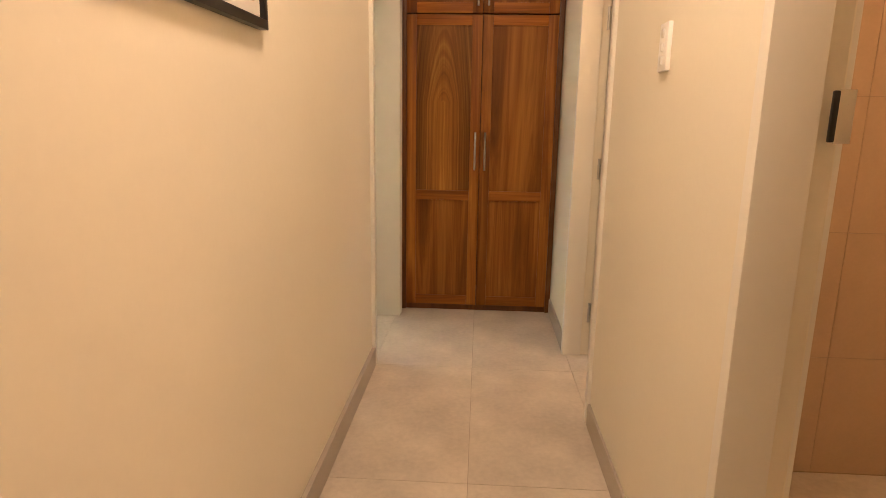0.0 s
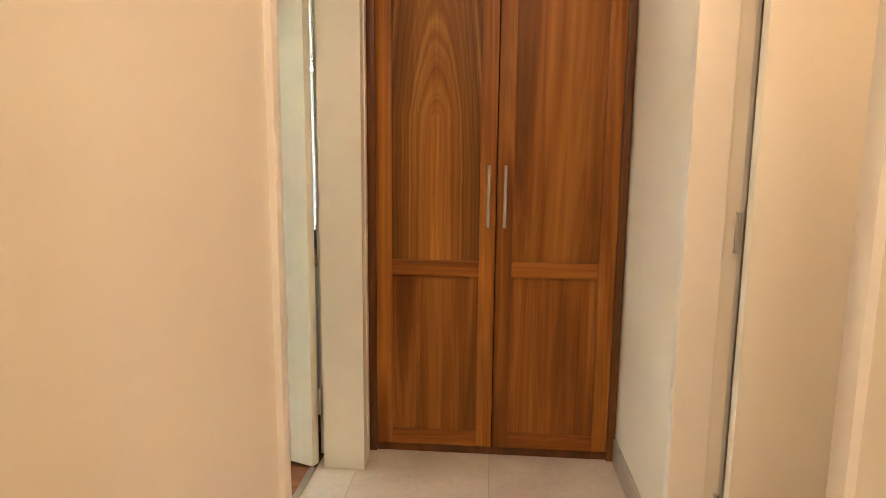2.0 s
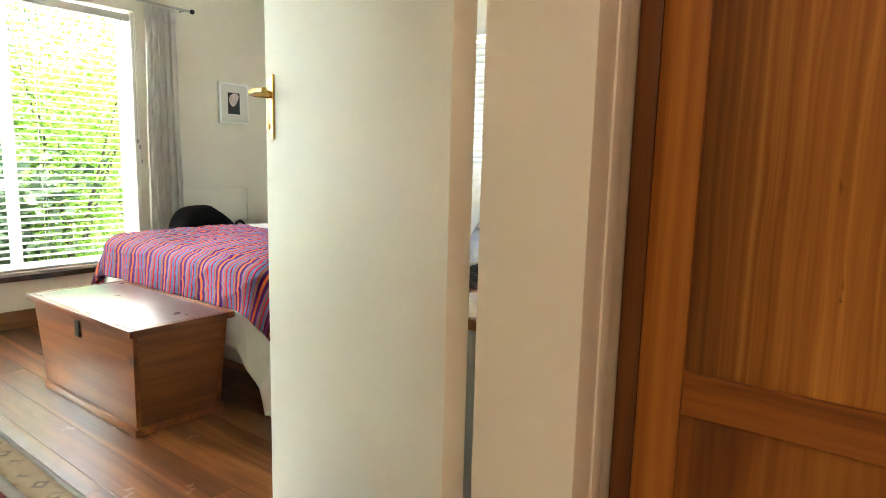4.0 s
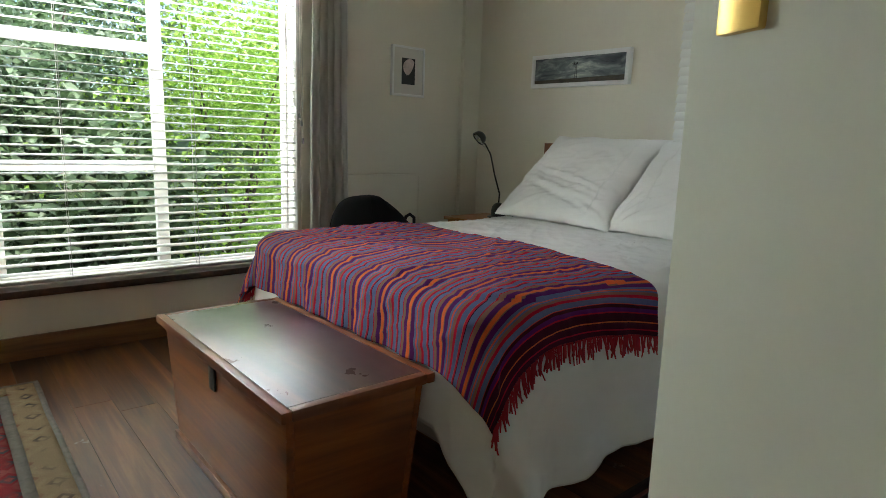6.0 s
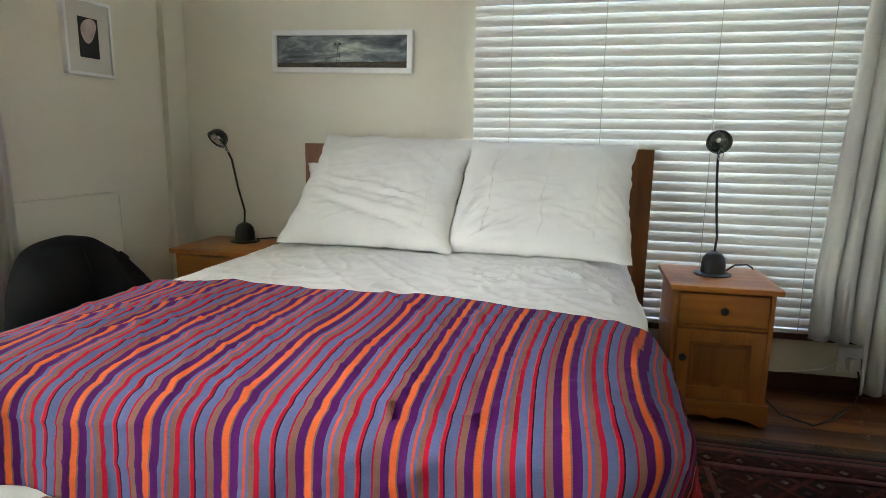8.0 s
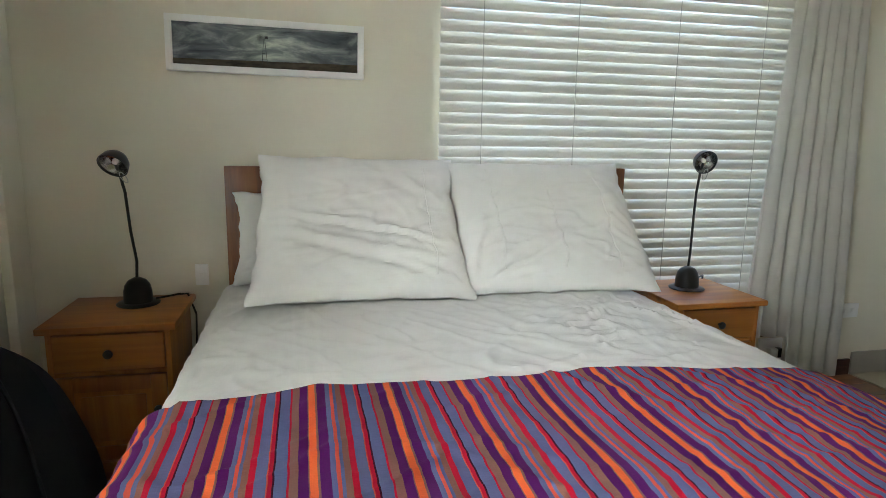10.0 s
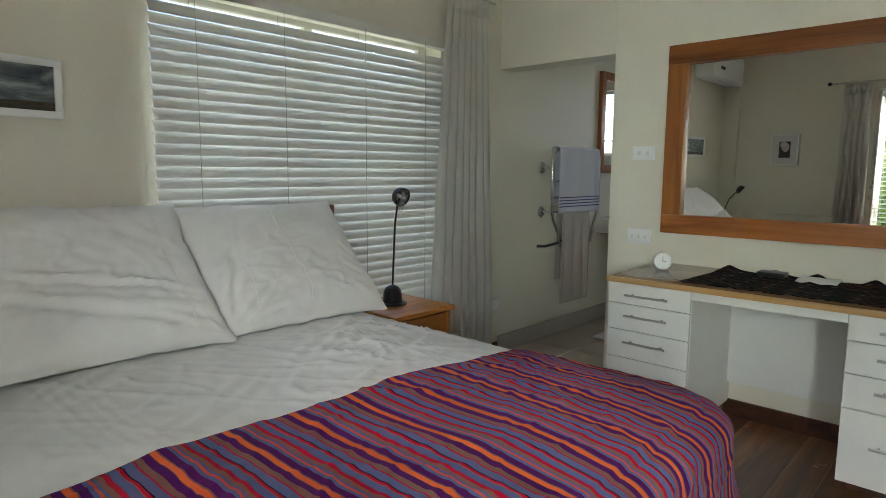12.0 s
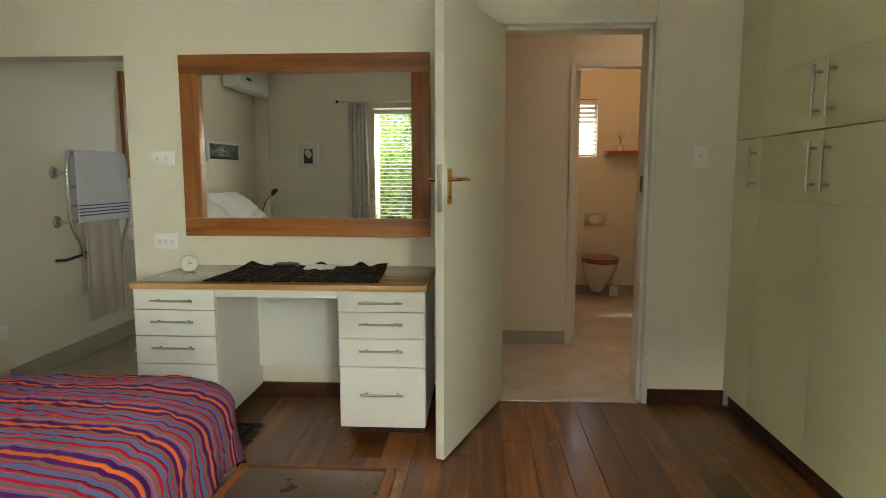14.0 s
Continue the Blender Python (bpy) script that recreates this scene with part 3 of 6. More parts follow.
setting("baseboard_west", boxes((WEST, WEST + 0.018, 3.0, 6.93, 0, 0.11), bevel=0.003), wood("skirting_wood", (0.12, 0.05, 0.015), (0.25, 0.11, 0.035), (0.36, 0.18, 0.06), axis="y"),
        "brown wooden skirting under the window", "skirting")


# ---- doors ----
def door_frame(name, x0, x1, y0, y1, label, rebate, far=0.040):
    """A pressed steel frame in a wall that runs along y: outer edges y0, y1; rebate: the side (-1: x0, 1: x1) on which the leaf closes."""
    f = thing(name, (x0, (y0 + y1) / 2, 0), label, "door frame")
    f["kind"] = "structure"
    a0, a1 = (x0 + 0.06, x1) if rebate < 0 else (x0, x1 - 0.06)
    b0, b1 = (x0, x0 + 0.06) if rebate < 0 else (x1 - 0.06, x1)
    part("jamb", boxes((a0, a1, y0, y0 + 0.046, 0, 2.07), (b0, b1, y0, y0 + 0.028, 0, 2.07), bevel=0.006), WHITE_PAINT, f)
    a1 += 0.019 if far > 0.05 else 0.0
    rows = [(a0, a1, y1 - far, y1, 0, 2.07)] + ([(b0, b1, y1 - 0.012, y1, 0, 2.07)] if far < 0.05 else [(a0 + 0.05, a1 + 0.004, y1 - 0.030, y1 + 0.004, 0, 2.072)])
    part("jamb", boxes(*rows, bevel=0.005), WHITE_PAINT, f)
    a1 -= 0.019 if far > 0.05 else 0.0
    part("head", boxes((a0, a1, y0 + 0.047, y1 - far - 0.001, 2.022, 2.07), (b0, b1, y0 + 0.03, y1 - far - 0.001, 2.04, 2.07), bevel=0.006), WHITE_PAINT, f)
    return f


def hinge(at, parent):
    bm = tube([(at[0], at[1], at[2] - 0.05), (at[0], at[1], at[2] + 0.05)], 0.007, 10)
    for dz in (-0.0505, -0.017, 0.017, 0.0505):
        tube([(at[0], at[1], at[2] + dz - 0.002), (at[0], at[1], at[2] + dz + 0.002)], 0.0085, 10, bm=bm)
    return part("hinge", bm, STEEL, parent, "worn steel butt hinge")


def lever_handle(parent, at, way, out):
    """A brass plate with a lever. way: along the leaf to its free edge; out: off the face."""
    way, out, at = Vector(way), Vector(out), Vector(at)
    m = Matrix((way, out, Vector((0, 0, 1)))).transposed().to_4x4()
    m.translation = at
    plate = boxes((-0.020, 0.020, -0.004, 0.006, -0.076, 0.076), bevel=0.003)
    plate.transform(m)
    lathe([(0.0, 0.0), (0.007, 0.0), (0.007, 0.004), (0.0, 0.004)], m @ pose(0, 0.006, -0.045, -90), 10, plate)
    p = part("handle_plate", plate, BRASS, parent, "polished brass handle plate with keyhole")
    pts = [(0, 0.004, 0.03), (0, 0.045, 0.03), (-0.012, 0.052, 0.03), (-0.06, 0.054, 0.031), (-0.105, 0.05, 0.028)]
    part("lever", tube([m @ Vector(q) for q in pts], 0.0085, 10, taper=[1.2, 1, 1, 0.9, 0.8]), BRASS, p, "curved brass lever")


door_frame("door_frame_bedroom", -0.805, -0.604, 3.40, 4.300, "cream gloss painted steel door frame of the bedroom", -1, 0.085)
door_frame("door_frame_toilet", 0.385, 0.545, 2.865, 3.685, "cream gloss painted steel door frame of the toilet", 1)
door_frame("door_frame_bathroom", 0.385, 0.545, 0.70, 1.60, "cream gloss painted steel door frame of the bathroom", 1)

# the bedroom door stands open, past square
HINGE, FREE = Vector((-0.780, 4.196, 0)), Vector((-1.563, 4.481, 0))
leaf = thing("door_bedroom", HINGE, "open flush bedroom door, cream painted, with brass handles", "door")
way = (FREE - HINGE).normalized()
off = Vector((way.y, -way.x, 0))
off = off if off.y < 0 else -off
m_leaf = Matrix((way, -off, Vector((0, 0, 1)))).transposed().to_4x4()
m_leaf.translation = HINGE
bm = boxes((0.004, (FREE - HINGE).length, 0.0, 0.04, 0.012, 2.025), bevel=0.002)
bm.transform(m_leaf)
part("leaf", bm, DOOR_PAINT, leaf)
EDGE = (FREE - HINGE).length
lever_handle(leaf, m_leaf @ Vector((EDGE - 0.052, -0.001, 1.208)), way, off)
lever_handle(leaf, m_leaf @ Vector((EDGE - 0.052, 0.041, 1.208)), way, -off)
bm = boxes((EDGE - 0.001, EDGE + 0.0025, 0.008, 0.032, 1.10, 1.30), (EDGE, EDGE + 0.010, 0.014, 0.026, 1.225, 1.243), bevel=0.001)
bm.transform(m_leaf)
part("lock_plate", bm, STEEL, leaf, "worn steel lock plate on the edge")
for z in (0.27, 1.86):
    hinge((HINGE.x + 0.020, HINGE.y + 0.030, z), leaf)
bm = boxes((-0.80, -0.775, 3.45, 4.21, -0.004, 0.006), bevel=0.002)
setting("threshold", bm, STEEL, "narrow metal strip between tiles and boards", "threshold")

# the toilet door stands open into the toilet
leaf = thing("door_toilet", (0.53, 3.64, 0), "open flush toilet door, cream painted", "door")
part("leaf", boxes((0.530, 1.24, 3.592, 3.630, 0.012, 2.018), bevel=0.002), DOOR_PAINT, leaf)
lever_handle(leaf, (1.19, 3.591, 1.208), (1, 0, 0), (0, -1, 0))
for z in (0.25, 1.02, 1.75):
    hinge((0.515, 3.636, z), leaf)
for x, y, z, sgn in ((-0.70, 3.449, 1.21, 1), (0.517, 1.558, 1.28, -1)):
    st = thing("strike_plate", (x, y, z), "dark steel strike plate in the door frame", "strike plate", "strike plates")
    part("plate", boxes((x - 0.009, x + 0.019, min(y, y + 0.004 * sgn), max(y, y + 0.004 * sgn), z - 0.045, z + 0.045), bevel=0.001), CHROME, st)
    part("keeper", boxes((x - 0.020, x - 0.0092, min(y, y + 0.008 * sgn), max(y, y + 0.008 * sgn), z - 0.043, z + 0.043), bevel=0.003), BLACK, st, "black keeper lip")

# ---- hall cupboard ----
cup = thing("hall_cupboard", (-0.1, CUPB + 0.3, 0), "built-in hall cupboard with varnished hardwood panel doors, closed", "cupboard")
for name, row in (("side_panel", (-0.598, -0.566, CUPB, CUPB + 0.6, 0, 2.62)), ("side_panel", (RIGHT - 0.036, RIGHT - 0.004, CUPB, CUPB + 0.6, 0, 2.62)),
                  ("plinth", (-0.565, RIGHT - 0.037, CUPB + 0.012, CUPB + 0.6, 0, 0.035)), ("top", (-0.565, RIGHT - 0.037, CUPB + 0.03, CUPB + 0.6, 2.56, 2.62)),
                  ("back", (-0.565, RIGHT - 0.037, CUPB + 0.5, CUPB + 0.52, 0.036, 2.559))):
    part(name, boxes(row, bevel=0.002), CUP_EDGE, cup, "dark varnished frame board")


def panel_door(x0, x1, z0, z1, rail_at, handle_x, veneers, handle_z=None):
    y = CUPB - 0.004
    d = part("door", boxes((x0 + 0.001, x1 - 0.001, y + 0.019, y + 0.023, z0 + 0.001, z1 - 0.001)), CUP_EDGE, cup, "panelled hardwood door")
    for a, b in ((x0, x0 + 0.062), (x1 - 0.062, x1)):
        part("stile", boxes((a, b, y, y + 0.0185, z0, z1), bevel=0.002), CUP_WOOD, d)
    rails = [(z0, z0 + 0.062), (z1 - 0.062, z1)] + ([(rail_at - 0.062, rail_at)] if rail_at else [])
    for a, b in rails:
        part("rail", boxes((x0 + 0.0625, x1 - 0.0625, y + 0.0005, y + 0.0185, a, b), bevel=0.002), CUP_RAIL, d)
    cuts = [z0 + 0.062, rail_at - 0.062, rail_at, z1 - 0.062] if rail_at else [z0 + 0.062, z1 - 0.062]
    for (a, b), v in zip(zip(cuts[::2], cuts[1::2]), veneers):
        part("panel", boxes((x0 + 0.060, x1 - 0.060, y + 0.009, y + 0.018, a - 0.002, b + 0.002)), v, d)
    if handle_z:
        h0, h1 = handle_z
        bm = tube([(handle_x, y - 0.028, h0), (handle_x, y - 0.028, h1)], 0.0065, 10)
        for z in (h0 + 0.035, h1 - 0.035):
            tube([(handle_x, y + 0.002, z), (handle_x, y - 0.028, z)], 0.005, 8, bm=bm)
        part("handle", bm, STEEL, d, "slim brushed steel bar handle")


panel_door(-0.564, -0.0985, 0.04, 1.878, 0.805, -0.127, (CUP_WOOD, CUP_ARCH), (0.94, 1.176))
panel_door(-0.0945, 0.362, 0.04, 1.878, 0.805, -0.065, (CUP_WOOD, CUP_ARCH2), (0.94, 1.176))
panel_door(-0.564, -0.0985, 1.886, 2.555, None, -0.127, (CUP_WOOD,), (1.925, 2.12))
panel_door(-0.0945, 0.362, 1.886, 2.555, None, -0.065, (CUP_WOOD,), (1.925, 2.12))


# ---- switches, sockets and the picture in the corridor ----
def plate_x(name, x, y, z, w, h, face, label, kind="switch", parts=2):
    """A wall plate on a wall that runs along y; face: +1 or -1, the way it looks."""
    p = thing(name, (x, y, z), label, kind)
    x1 = x + face * 0.013
    part("cover", boxes((min(x, x1), max(x, x1), y - w / 2, y + w / 2, z - h / 2, z + h / 2), bevel=0.003), PLASTIC, p)
    for i in range(parts):
        yy = y + (i - (parts - 1) / 2) * (w / (parts + 0.6) if w > h else 0)
        zz = z + ((i - (parts - 1) / 2) * (h / (parts + 0.6)) if h >= w else 0)
        a, b = sorted((x1 - face * 0.001, x1 + face * 0.005))
        part("rocker", boxes((a, b, yy - 0.008, yy + 0.008, zz - 0.011, zz + 0.011), bevel=0.002), SWITCH, p)
    return p


plate_x("light_switch", RIGHT, 2.20, 1.46, 0.075, 0.125, -1, "white plastic switch plate with three rockers in the corridor", parts=3)
plate_x("light_switch", EAST, 6.083, 1.35, 0.125, 0.075, -1, "white plastic double switch beside the mirror")
plate_x("wall_socket", EAST, 6.086, 0.89, 0.135, 0.085, -1, "white plastic wall socket above the dressing table", "socket", 3)
plate_x("light_switch", EAST, 3.174, 1.352, 0.08, 0.115, -1, "white plastic switch beside the bedroom door", parts=1)


def plate_y(name, x, z, w, h, label, parts=2):
    p = thing(name, (x, NORTH, z), label, "socket")
    part("cover", boxes((x - w / 2, x + w / 2, NORTH - 0.010, NORTH, z - h / 2, z + h / 2), bevel=0.003), PLASTIC, p)
    for i in range(parts):
        xx = x + (i - (parts - 1) / 2) * w / (parts + 0.5)
        part("rocker", boxes((xx - 0.008, xx + 0.008, NORTH - 0.015, NORTH - 0.009, z - 0.010, z + 0.010), bevel=0.002), PLASTIC, p)
    return p


plate_y("wall_socket", -0.84, 0.35, 0.125, 0.075, "white plastic wall socket beside the curtain")
plate_y("wall_socket", -1.29, 0.165, 0.14, 0.12, "white plastic socket under the window sill with a plug in it")

pic = thing("framed_document", (LEFT, 1.70, 1.46), "framed document in a thin black frame on the corridor wall", "picture")
FW = 0.022
y0, y1, z0, z1 = 1.30, 1.955, 1.463, 1.90
part("frame", boxes((LEFT, LEFT + 0.022, y0, y1, z0, z0 + FW), (LEFT, LEFT + 0.022, y0, y1, z1 - FW, z1), (LEFT, LEFT + 0.022, y0, y0 + FW, z0 + FW, z1 - FW),
                    (LEFT, LEFT + 0.022, y1 - FW, y1, z0 + FW, z1 - FW), bevel=0.002), BLACK, pic, "thin black frame")
part("mount", boxes((LEFT, LEFT + 0.010, y0 + FW, y1 - FW, z0 + FW, z1 - FW)), PAPER, pic, "cream mount")
part("document", boxes((LEFT + 0.010, LEFT + 0.012, y0 + 0.06, y1 - 0.06, z0 + 0.055, z1 - 0.05)), OLD_PAPER, pic, "yellowed paper sheet")
bm = bmesh.new()
for i in range(9):
    box(bm, LEFT + 0.0119, LEFT + 0.0126, y0 + 0.09, y1 - 0.09 - 0.06 * (i % 3), z0 + 0.075 + i * 0.03, z0 + 0.081 + i * 0.03)
part("writing", bm, INK, pic, "rows of faded writing")

# ---- windows and blinds ----
win = thing("window_1", (WEST - 0.15, 4.6, 0.33), "wide white steel window with small opening lights", "window")
win["kind"] = "structure"
XW = WEST - 0.17
part("window_frame", boxes((XW, XW + 0.045, 3.55, 3.60, 0.32, 2.055), (XW, XW + 0.045, 5.65, 5.70, 0.32, 2.055), (XW, XW + 0.045, 3.60, 5.65, 0.32, 0.365),
                           (XW, XW + 0.045, 3.60, 5.65, 2.01, 2.055), bevel=0.004), WHITE_PAINT, win)
part("mullion", boxes((XW, XW + 0.04, 4.925, 4.985, 0.366, 2.009), bevel=0.004), WHITE_PAINT, win)
part("mullion", boxes((XW, XW + 0.04, 4.20, 4.25, 0.366, 2.009), bevel=0.004), WHITE_PAINT, win)
for z in (0.865, 1.46):
    part("transom", boxes((XW + 0.002, XW + 0.038, 4.251, 4.924, z, z + 0.05), bevel=0.004), WHITE_PAINT, win)
for a, b in ((3.60, 4.20), (4.25, 4.925), (4.985, 5.65)):
    pane = part("pane", boxes((XW + 0.015, XW + 0.019, a, b, 0.366, 2.009)), GLASS, win)
    pane.visible_shadow = False
part("window_sill", boxes((WEST - 0.125, WEST + 0.055, 3.50, 5.76, 0.30, 0.335), bevel=0.005), DARK_WOOD, win, "dark varnished wooden sill")
part("reveal", boxes((WEST - 0.12, WEST - 0.002, 5.676, 5.699, 0.336, 2.05), (WEST - 0.12, WEST - 0.002, 3.551, 3.57, 0.336, 2.05), bevel=0.002), WHITE_PAINT, win)

win = thing("window_2", (-2.19, NORTH + 0.1, 0.27), "white framed window behind the closed blind", "window")
win["kind"] = "structure"
YW = NORTH + 0.14
part("window_frame", boxes((-3.02, -2.97, YW, YW + 0.04, 0.265, 1.995), (-1.41, -1.36, YW, YW + 0.04, 0.265, 1.995), (-2.97, -1.41, YW, YW + 0.04, 0.265, 0.31),
                           (-2.97, -1.41, YW, YW + 0.04, 1.95, 1.995), (-2.21, -2.16, YW, YW + 0.04, 0.31, 1.95), bevel=0.004), WHITE_PAINT, win)
pane = part("pane", boxes((-2.97, -1.41, YW + 0.015, YW + 0.019, 0.31, 1.95)), GLASS, win)
pane.visible_shadow = False
part("window_sill", boxes((-3.10, -1.24, NORTH - 0.05, NORTH + 0.13, 0.252, 0.280), bevel=0.005), DARK_WOOD, win, "dark varnished wooden sill")


def slat_mesh(name, length, along, width, thick=0.0028):
    """One slat, slightly crowned, lying flat about its own middle."""
    bm = bmesh.new()
    n = 5
    tops, bots = [], []
    for i in range(n + 1):
        s = -0.5 + i / n
        z = 0.0035 * (1 - 4 * s * s)
        row_t, row_b = [], []
        for e in (-0.5, 0.5):
            p = Vector((s * width, e * length, z)) if along == "y" else Vector((e * length, s * width, z))
            row_t.append(bm.verts.new(p + Vector((0, 0, thick))))
            row_b.append(bm.verts.new(p))
        tops.append(row_t)
        bots.append(row_b)
    for i in range(n):
        bm.faces.new((tops[i][0], tops[i + 1][0], tops[i + 1][1], tops[i][1]))
        bm.faces.new((bots[i][0], bots[i][1], bots[i + 1][1], bots[i + 1][0]))
        for e in (0, 1):
            bm.faces.new((tops[i][e], tops[i + 1][e], bots[i + 1][e], bots[i][e]))
    for i in (0, n):
        bm.faces.new((tops[i][0], tops[i][1], bots[i][1], bots[i][0]))
    return mesh_of(name, bm, SLAT, True)


def blind(name, along, a0, a1, across, z0, z1, tilt, cords, label, pitch=0.05, jitter=1.5, width=0.05):
    rnd = random.Random(name)
    mid = (a0 + a1) / 2
    at = (across, mid, z1) if along == "y" else (mid, across, z1)
    b = thing(name, at, label, "blind")
    me = slat_mesh("slat", a1 - a0, along, width)
    n = int((z1 - 0.05 - z0 - 0.03) / pitch)
    for i in range(n):
        s = new("slat", me)
        s.parent = b
        z = z0 + 0.045 + i * pitch
        turn = tilt + rnd.uniform(-jitter, jitter)
        s.matrix_basis = pose(0, 0, z - z1, 0, turn, rnd.uniform(-0.06, 0.06)) if along == "y" else pose(0, 0, z - z1, turn, 0, rnd.uniform(-0.06, 0.06))
    def bx(c0, c1, p0, p1, q0, q1):
        return (p0, p1, c0, c1, q0, q1) if along == "y" else (c0, c1, p0, p1, q0, q1)
    part("head_rail", boxes(bx(a0, a1, across - 0.028, across + 0.028, z1 - 0.048, z1), bevel=0.003), SLAT, b)
    part("bottom_rail", boxes(bx(a0, a1, across - 0.026, across + 0.026, z0, z0 + 0.018), bevel=0.004), SLAT, b)
    for c in cords:
        bm = bmesh.new()
        for d in (-0.027, 0.027):
            p = [(across + d, c, z0 + 0.01), (across + d, c, z1 - 0.03)] if along == "y" else [(c, across + d, z0 + 0.01), (c, across + d, z1 - 0.03)]
            tube(p, 0.0016, 5, bm=bm)
        part("ladder_cord", bm, CORD, b)
    return b


blind("venetian_blind", "y", 3.60, 5.735, WEST - 0.045, 0.345, 2.04, 6, (3.9, 4.5, 5.1, 5.62), "white wooden venetian blind, slats open, over the wide window", pitch=0.0425, jitter=1.0)
blind("venetian_blind", "x", -3.035, -1.345, NORTH - 0.032, 0.285, 1.985, 65, (-2.86, -2.45, -1.98, -1.55), "white wooden venetian blind, slats nearly shut, behind the bed", jitter=0.5, width=0.052, pitch=0.0452)
cords = thing("blind_pull", (WEST + 0.03, 5.70, 1.2), "blind pull cords with grey wooden acorns", "blind cord")
for dy, z in ((0.0, 1.20), (0.012, 1.16), (0.022, 1.06)):
    part("cord", tube([(WEST + 0.02, 5.68 + dy, 2.0), (WEST + 0.022, 5.68 + dy, z)], 0.0013, 5), CORD, cords)
    part("acorn", lathe([(0, 0), (0.007, 0.004), (0.008, 0.02), (0.004, 0.034), (0, 0.035)], pose(WEST + 0.022, 5.68 + dy, z - 0.034), 10), LEATHER, cords, "small grey acorn")

# shrubs outside
def shrub(x, y, height, radius, material, leaves, size, seed, label):
    rnd = random.Random(seed)
    s = thing("shrub", (x, y, -0.35), label, "shrub", "shrubs outside the window")
    bm = bmesh.new()
    tips = []
    for i in range(7):
        a = rnd.uniform(0, 6.283)
        reach, h = radius * rnd.uniform(0.25, 0.8), height * rnd.uniform(0.5, 0.95)
        p = [Vector((x, y, -0.36)), Vector((x + 0.3 * reach * math.cos(a), y + 0.3 * reach * math.sin(a), -0.35 + h * 0.4)),
             Vector((x + 0.7 * reach * math.cos(a), y + 0.7 * reach * math.sin(a), -0.35 + h * 0.75)), Vector((x + reach * math.cos(a), y + reach * math.sin(a), -0.35 + h))]
        tube(p, 0.026, 6, bm=bm, taper=[1, 0.7, 0.45, 0.2])
        tips += p[1:]
    part("trunk", bm, TRUNK, s)
    verts, faces = [], []
    clumps = [t + Vector((rnd.gauss(0, 0.3), rnd.gauss(0, 0.3), rnd.gauss(0, 0.3))) * radius for t in tips for _ in range(5)]
    clumps += [Vector((x + rnd.gauss(0, 0.5) * radius, y + rnd.gauss(0, 0.5) * radius, -0.3 + abs(rnd.gauss(0.35, 0.3)) * height)) for _ in range(40)]
    spread = radius * 0.17
    for _ in range(leaves):
        c = rnd.choice(clumps) + Vector((rnd.gauss(0, 1), rnd.gauss(0, 1), rnd.gauss(0, 0.8))) * spread
        if c.x > WEST - 0.55 or c.z < -0.3:
            continue
        q = Euler((rnd.gauss(0, 0.7), rnd.gauss(0, 0.7), rnd.uniform(0, 6.28))).to_matrix()
        w, l = size * rnd.uniform(0.25, 0.4), size * rnd.uniform(0.7, 1.3)
        k = len(verts)
        for p in ((0, 0, 0), (w, l * 0.45, size * 0.12), (0, l, -size * 0.08), (-w, l * 0.45, size * 0.12), (0, l * 0.5, 0)):
            verts.append(c + q @ Vector(p))
        faces += [(k, k + 1, k + 4), (k + 1, k + 2, k + 4), (k + 2, k + 3, k + 4), (k + 3, k, k + 4)]
    me = bpy.data.meshes.new("crown")
    me.from_pydata([tuple(v) for v in verts], [], faces)
    me.materials.append(material)
    ob = new("crown", me)
    ob.parent = s
    ob.matrix_parent_inverse = Matrix.Translation((-x, -y, 0.35))


shrub(-7.3, 6.3, 3.0, 1.25, LEAF_LIME, 19000, 0.056, 1, "leafy shrub with bright lime green leaves outside the window")
shrub(-8.6, 4.6, 3.4, 1.5, LEAF_DARK, 13000, 0.088, 2, "dense shrub with small grey-green leaves outside")
shrub(-7.6, 3.4, 2.2, 1.1, LEAF_DARK, 6500, 0.12, 3, "low shrub with long dark leaves near the window")
shrub(-9.4, 7.9, 3.6, 1.6, LEAF_LIME, 15000, 0.070, 4, "tall lime green shrub further off")
shrub(-8.3, 1.9, 2.9, 1.5, LEAF_DARK, 9000, 0.075, 5, "dark evergreen shrub beside the path of light")
shrub(-10.8, 5.9, 4.6, 2.0, LEAF_DARK, 13000, 0.09, 6, "taller tree-like shrub behind the others")
shrub(-7.2, 5.1, 1.5, 0.9, LEAF_DARK, 6000, 0.13, 7, "low broad-leaved dark plant under the window")


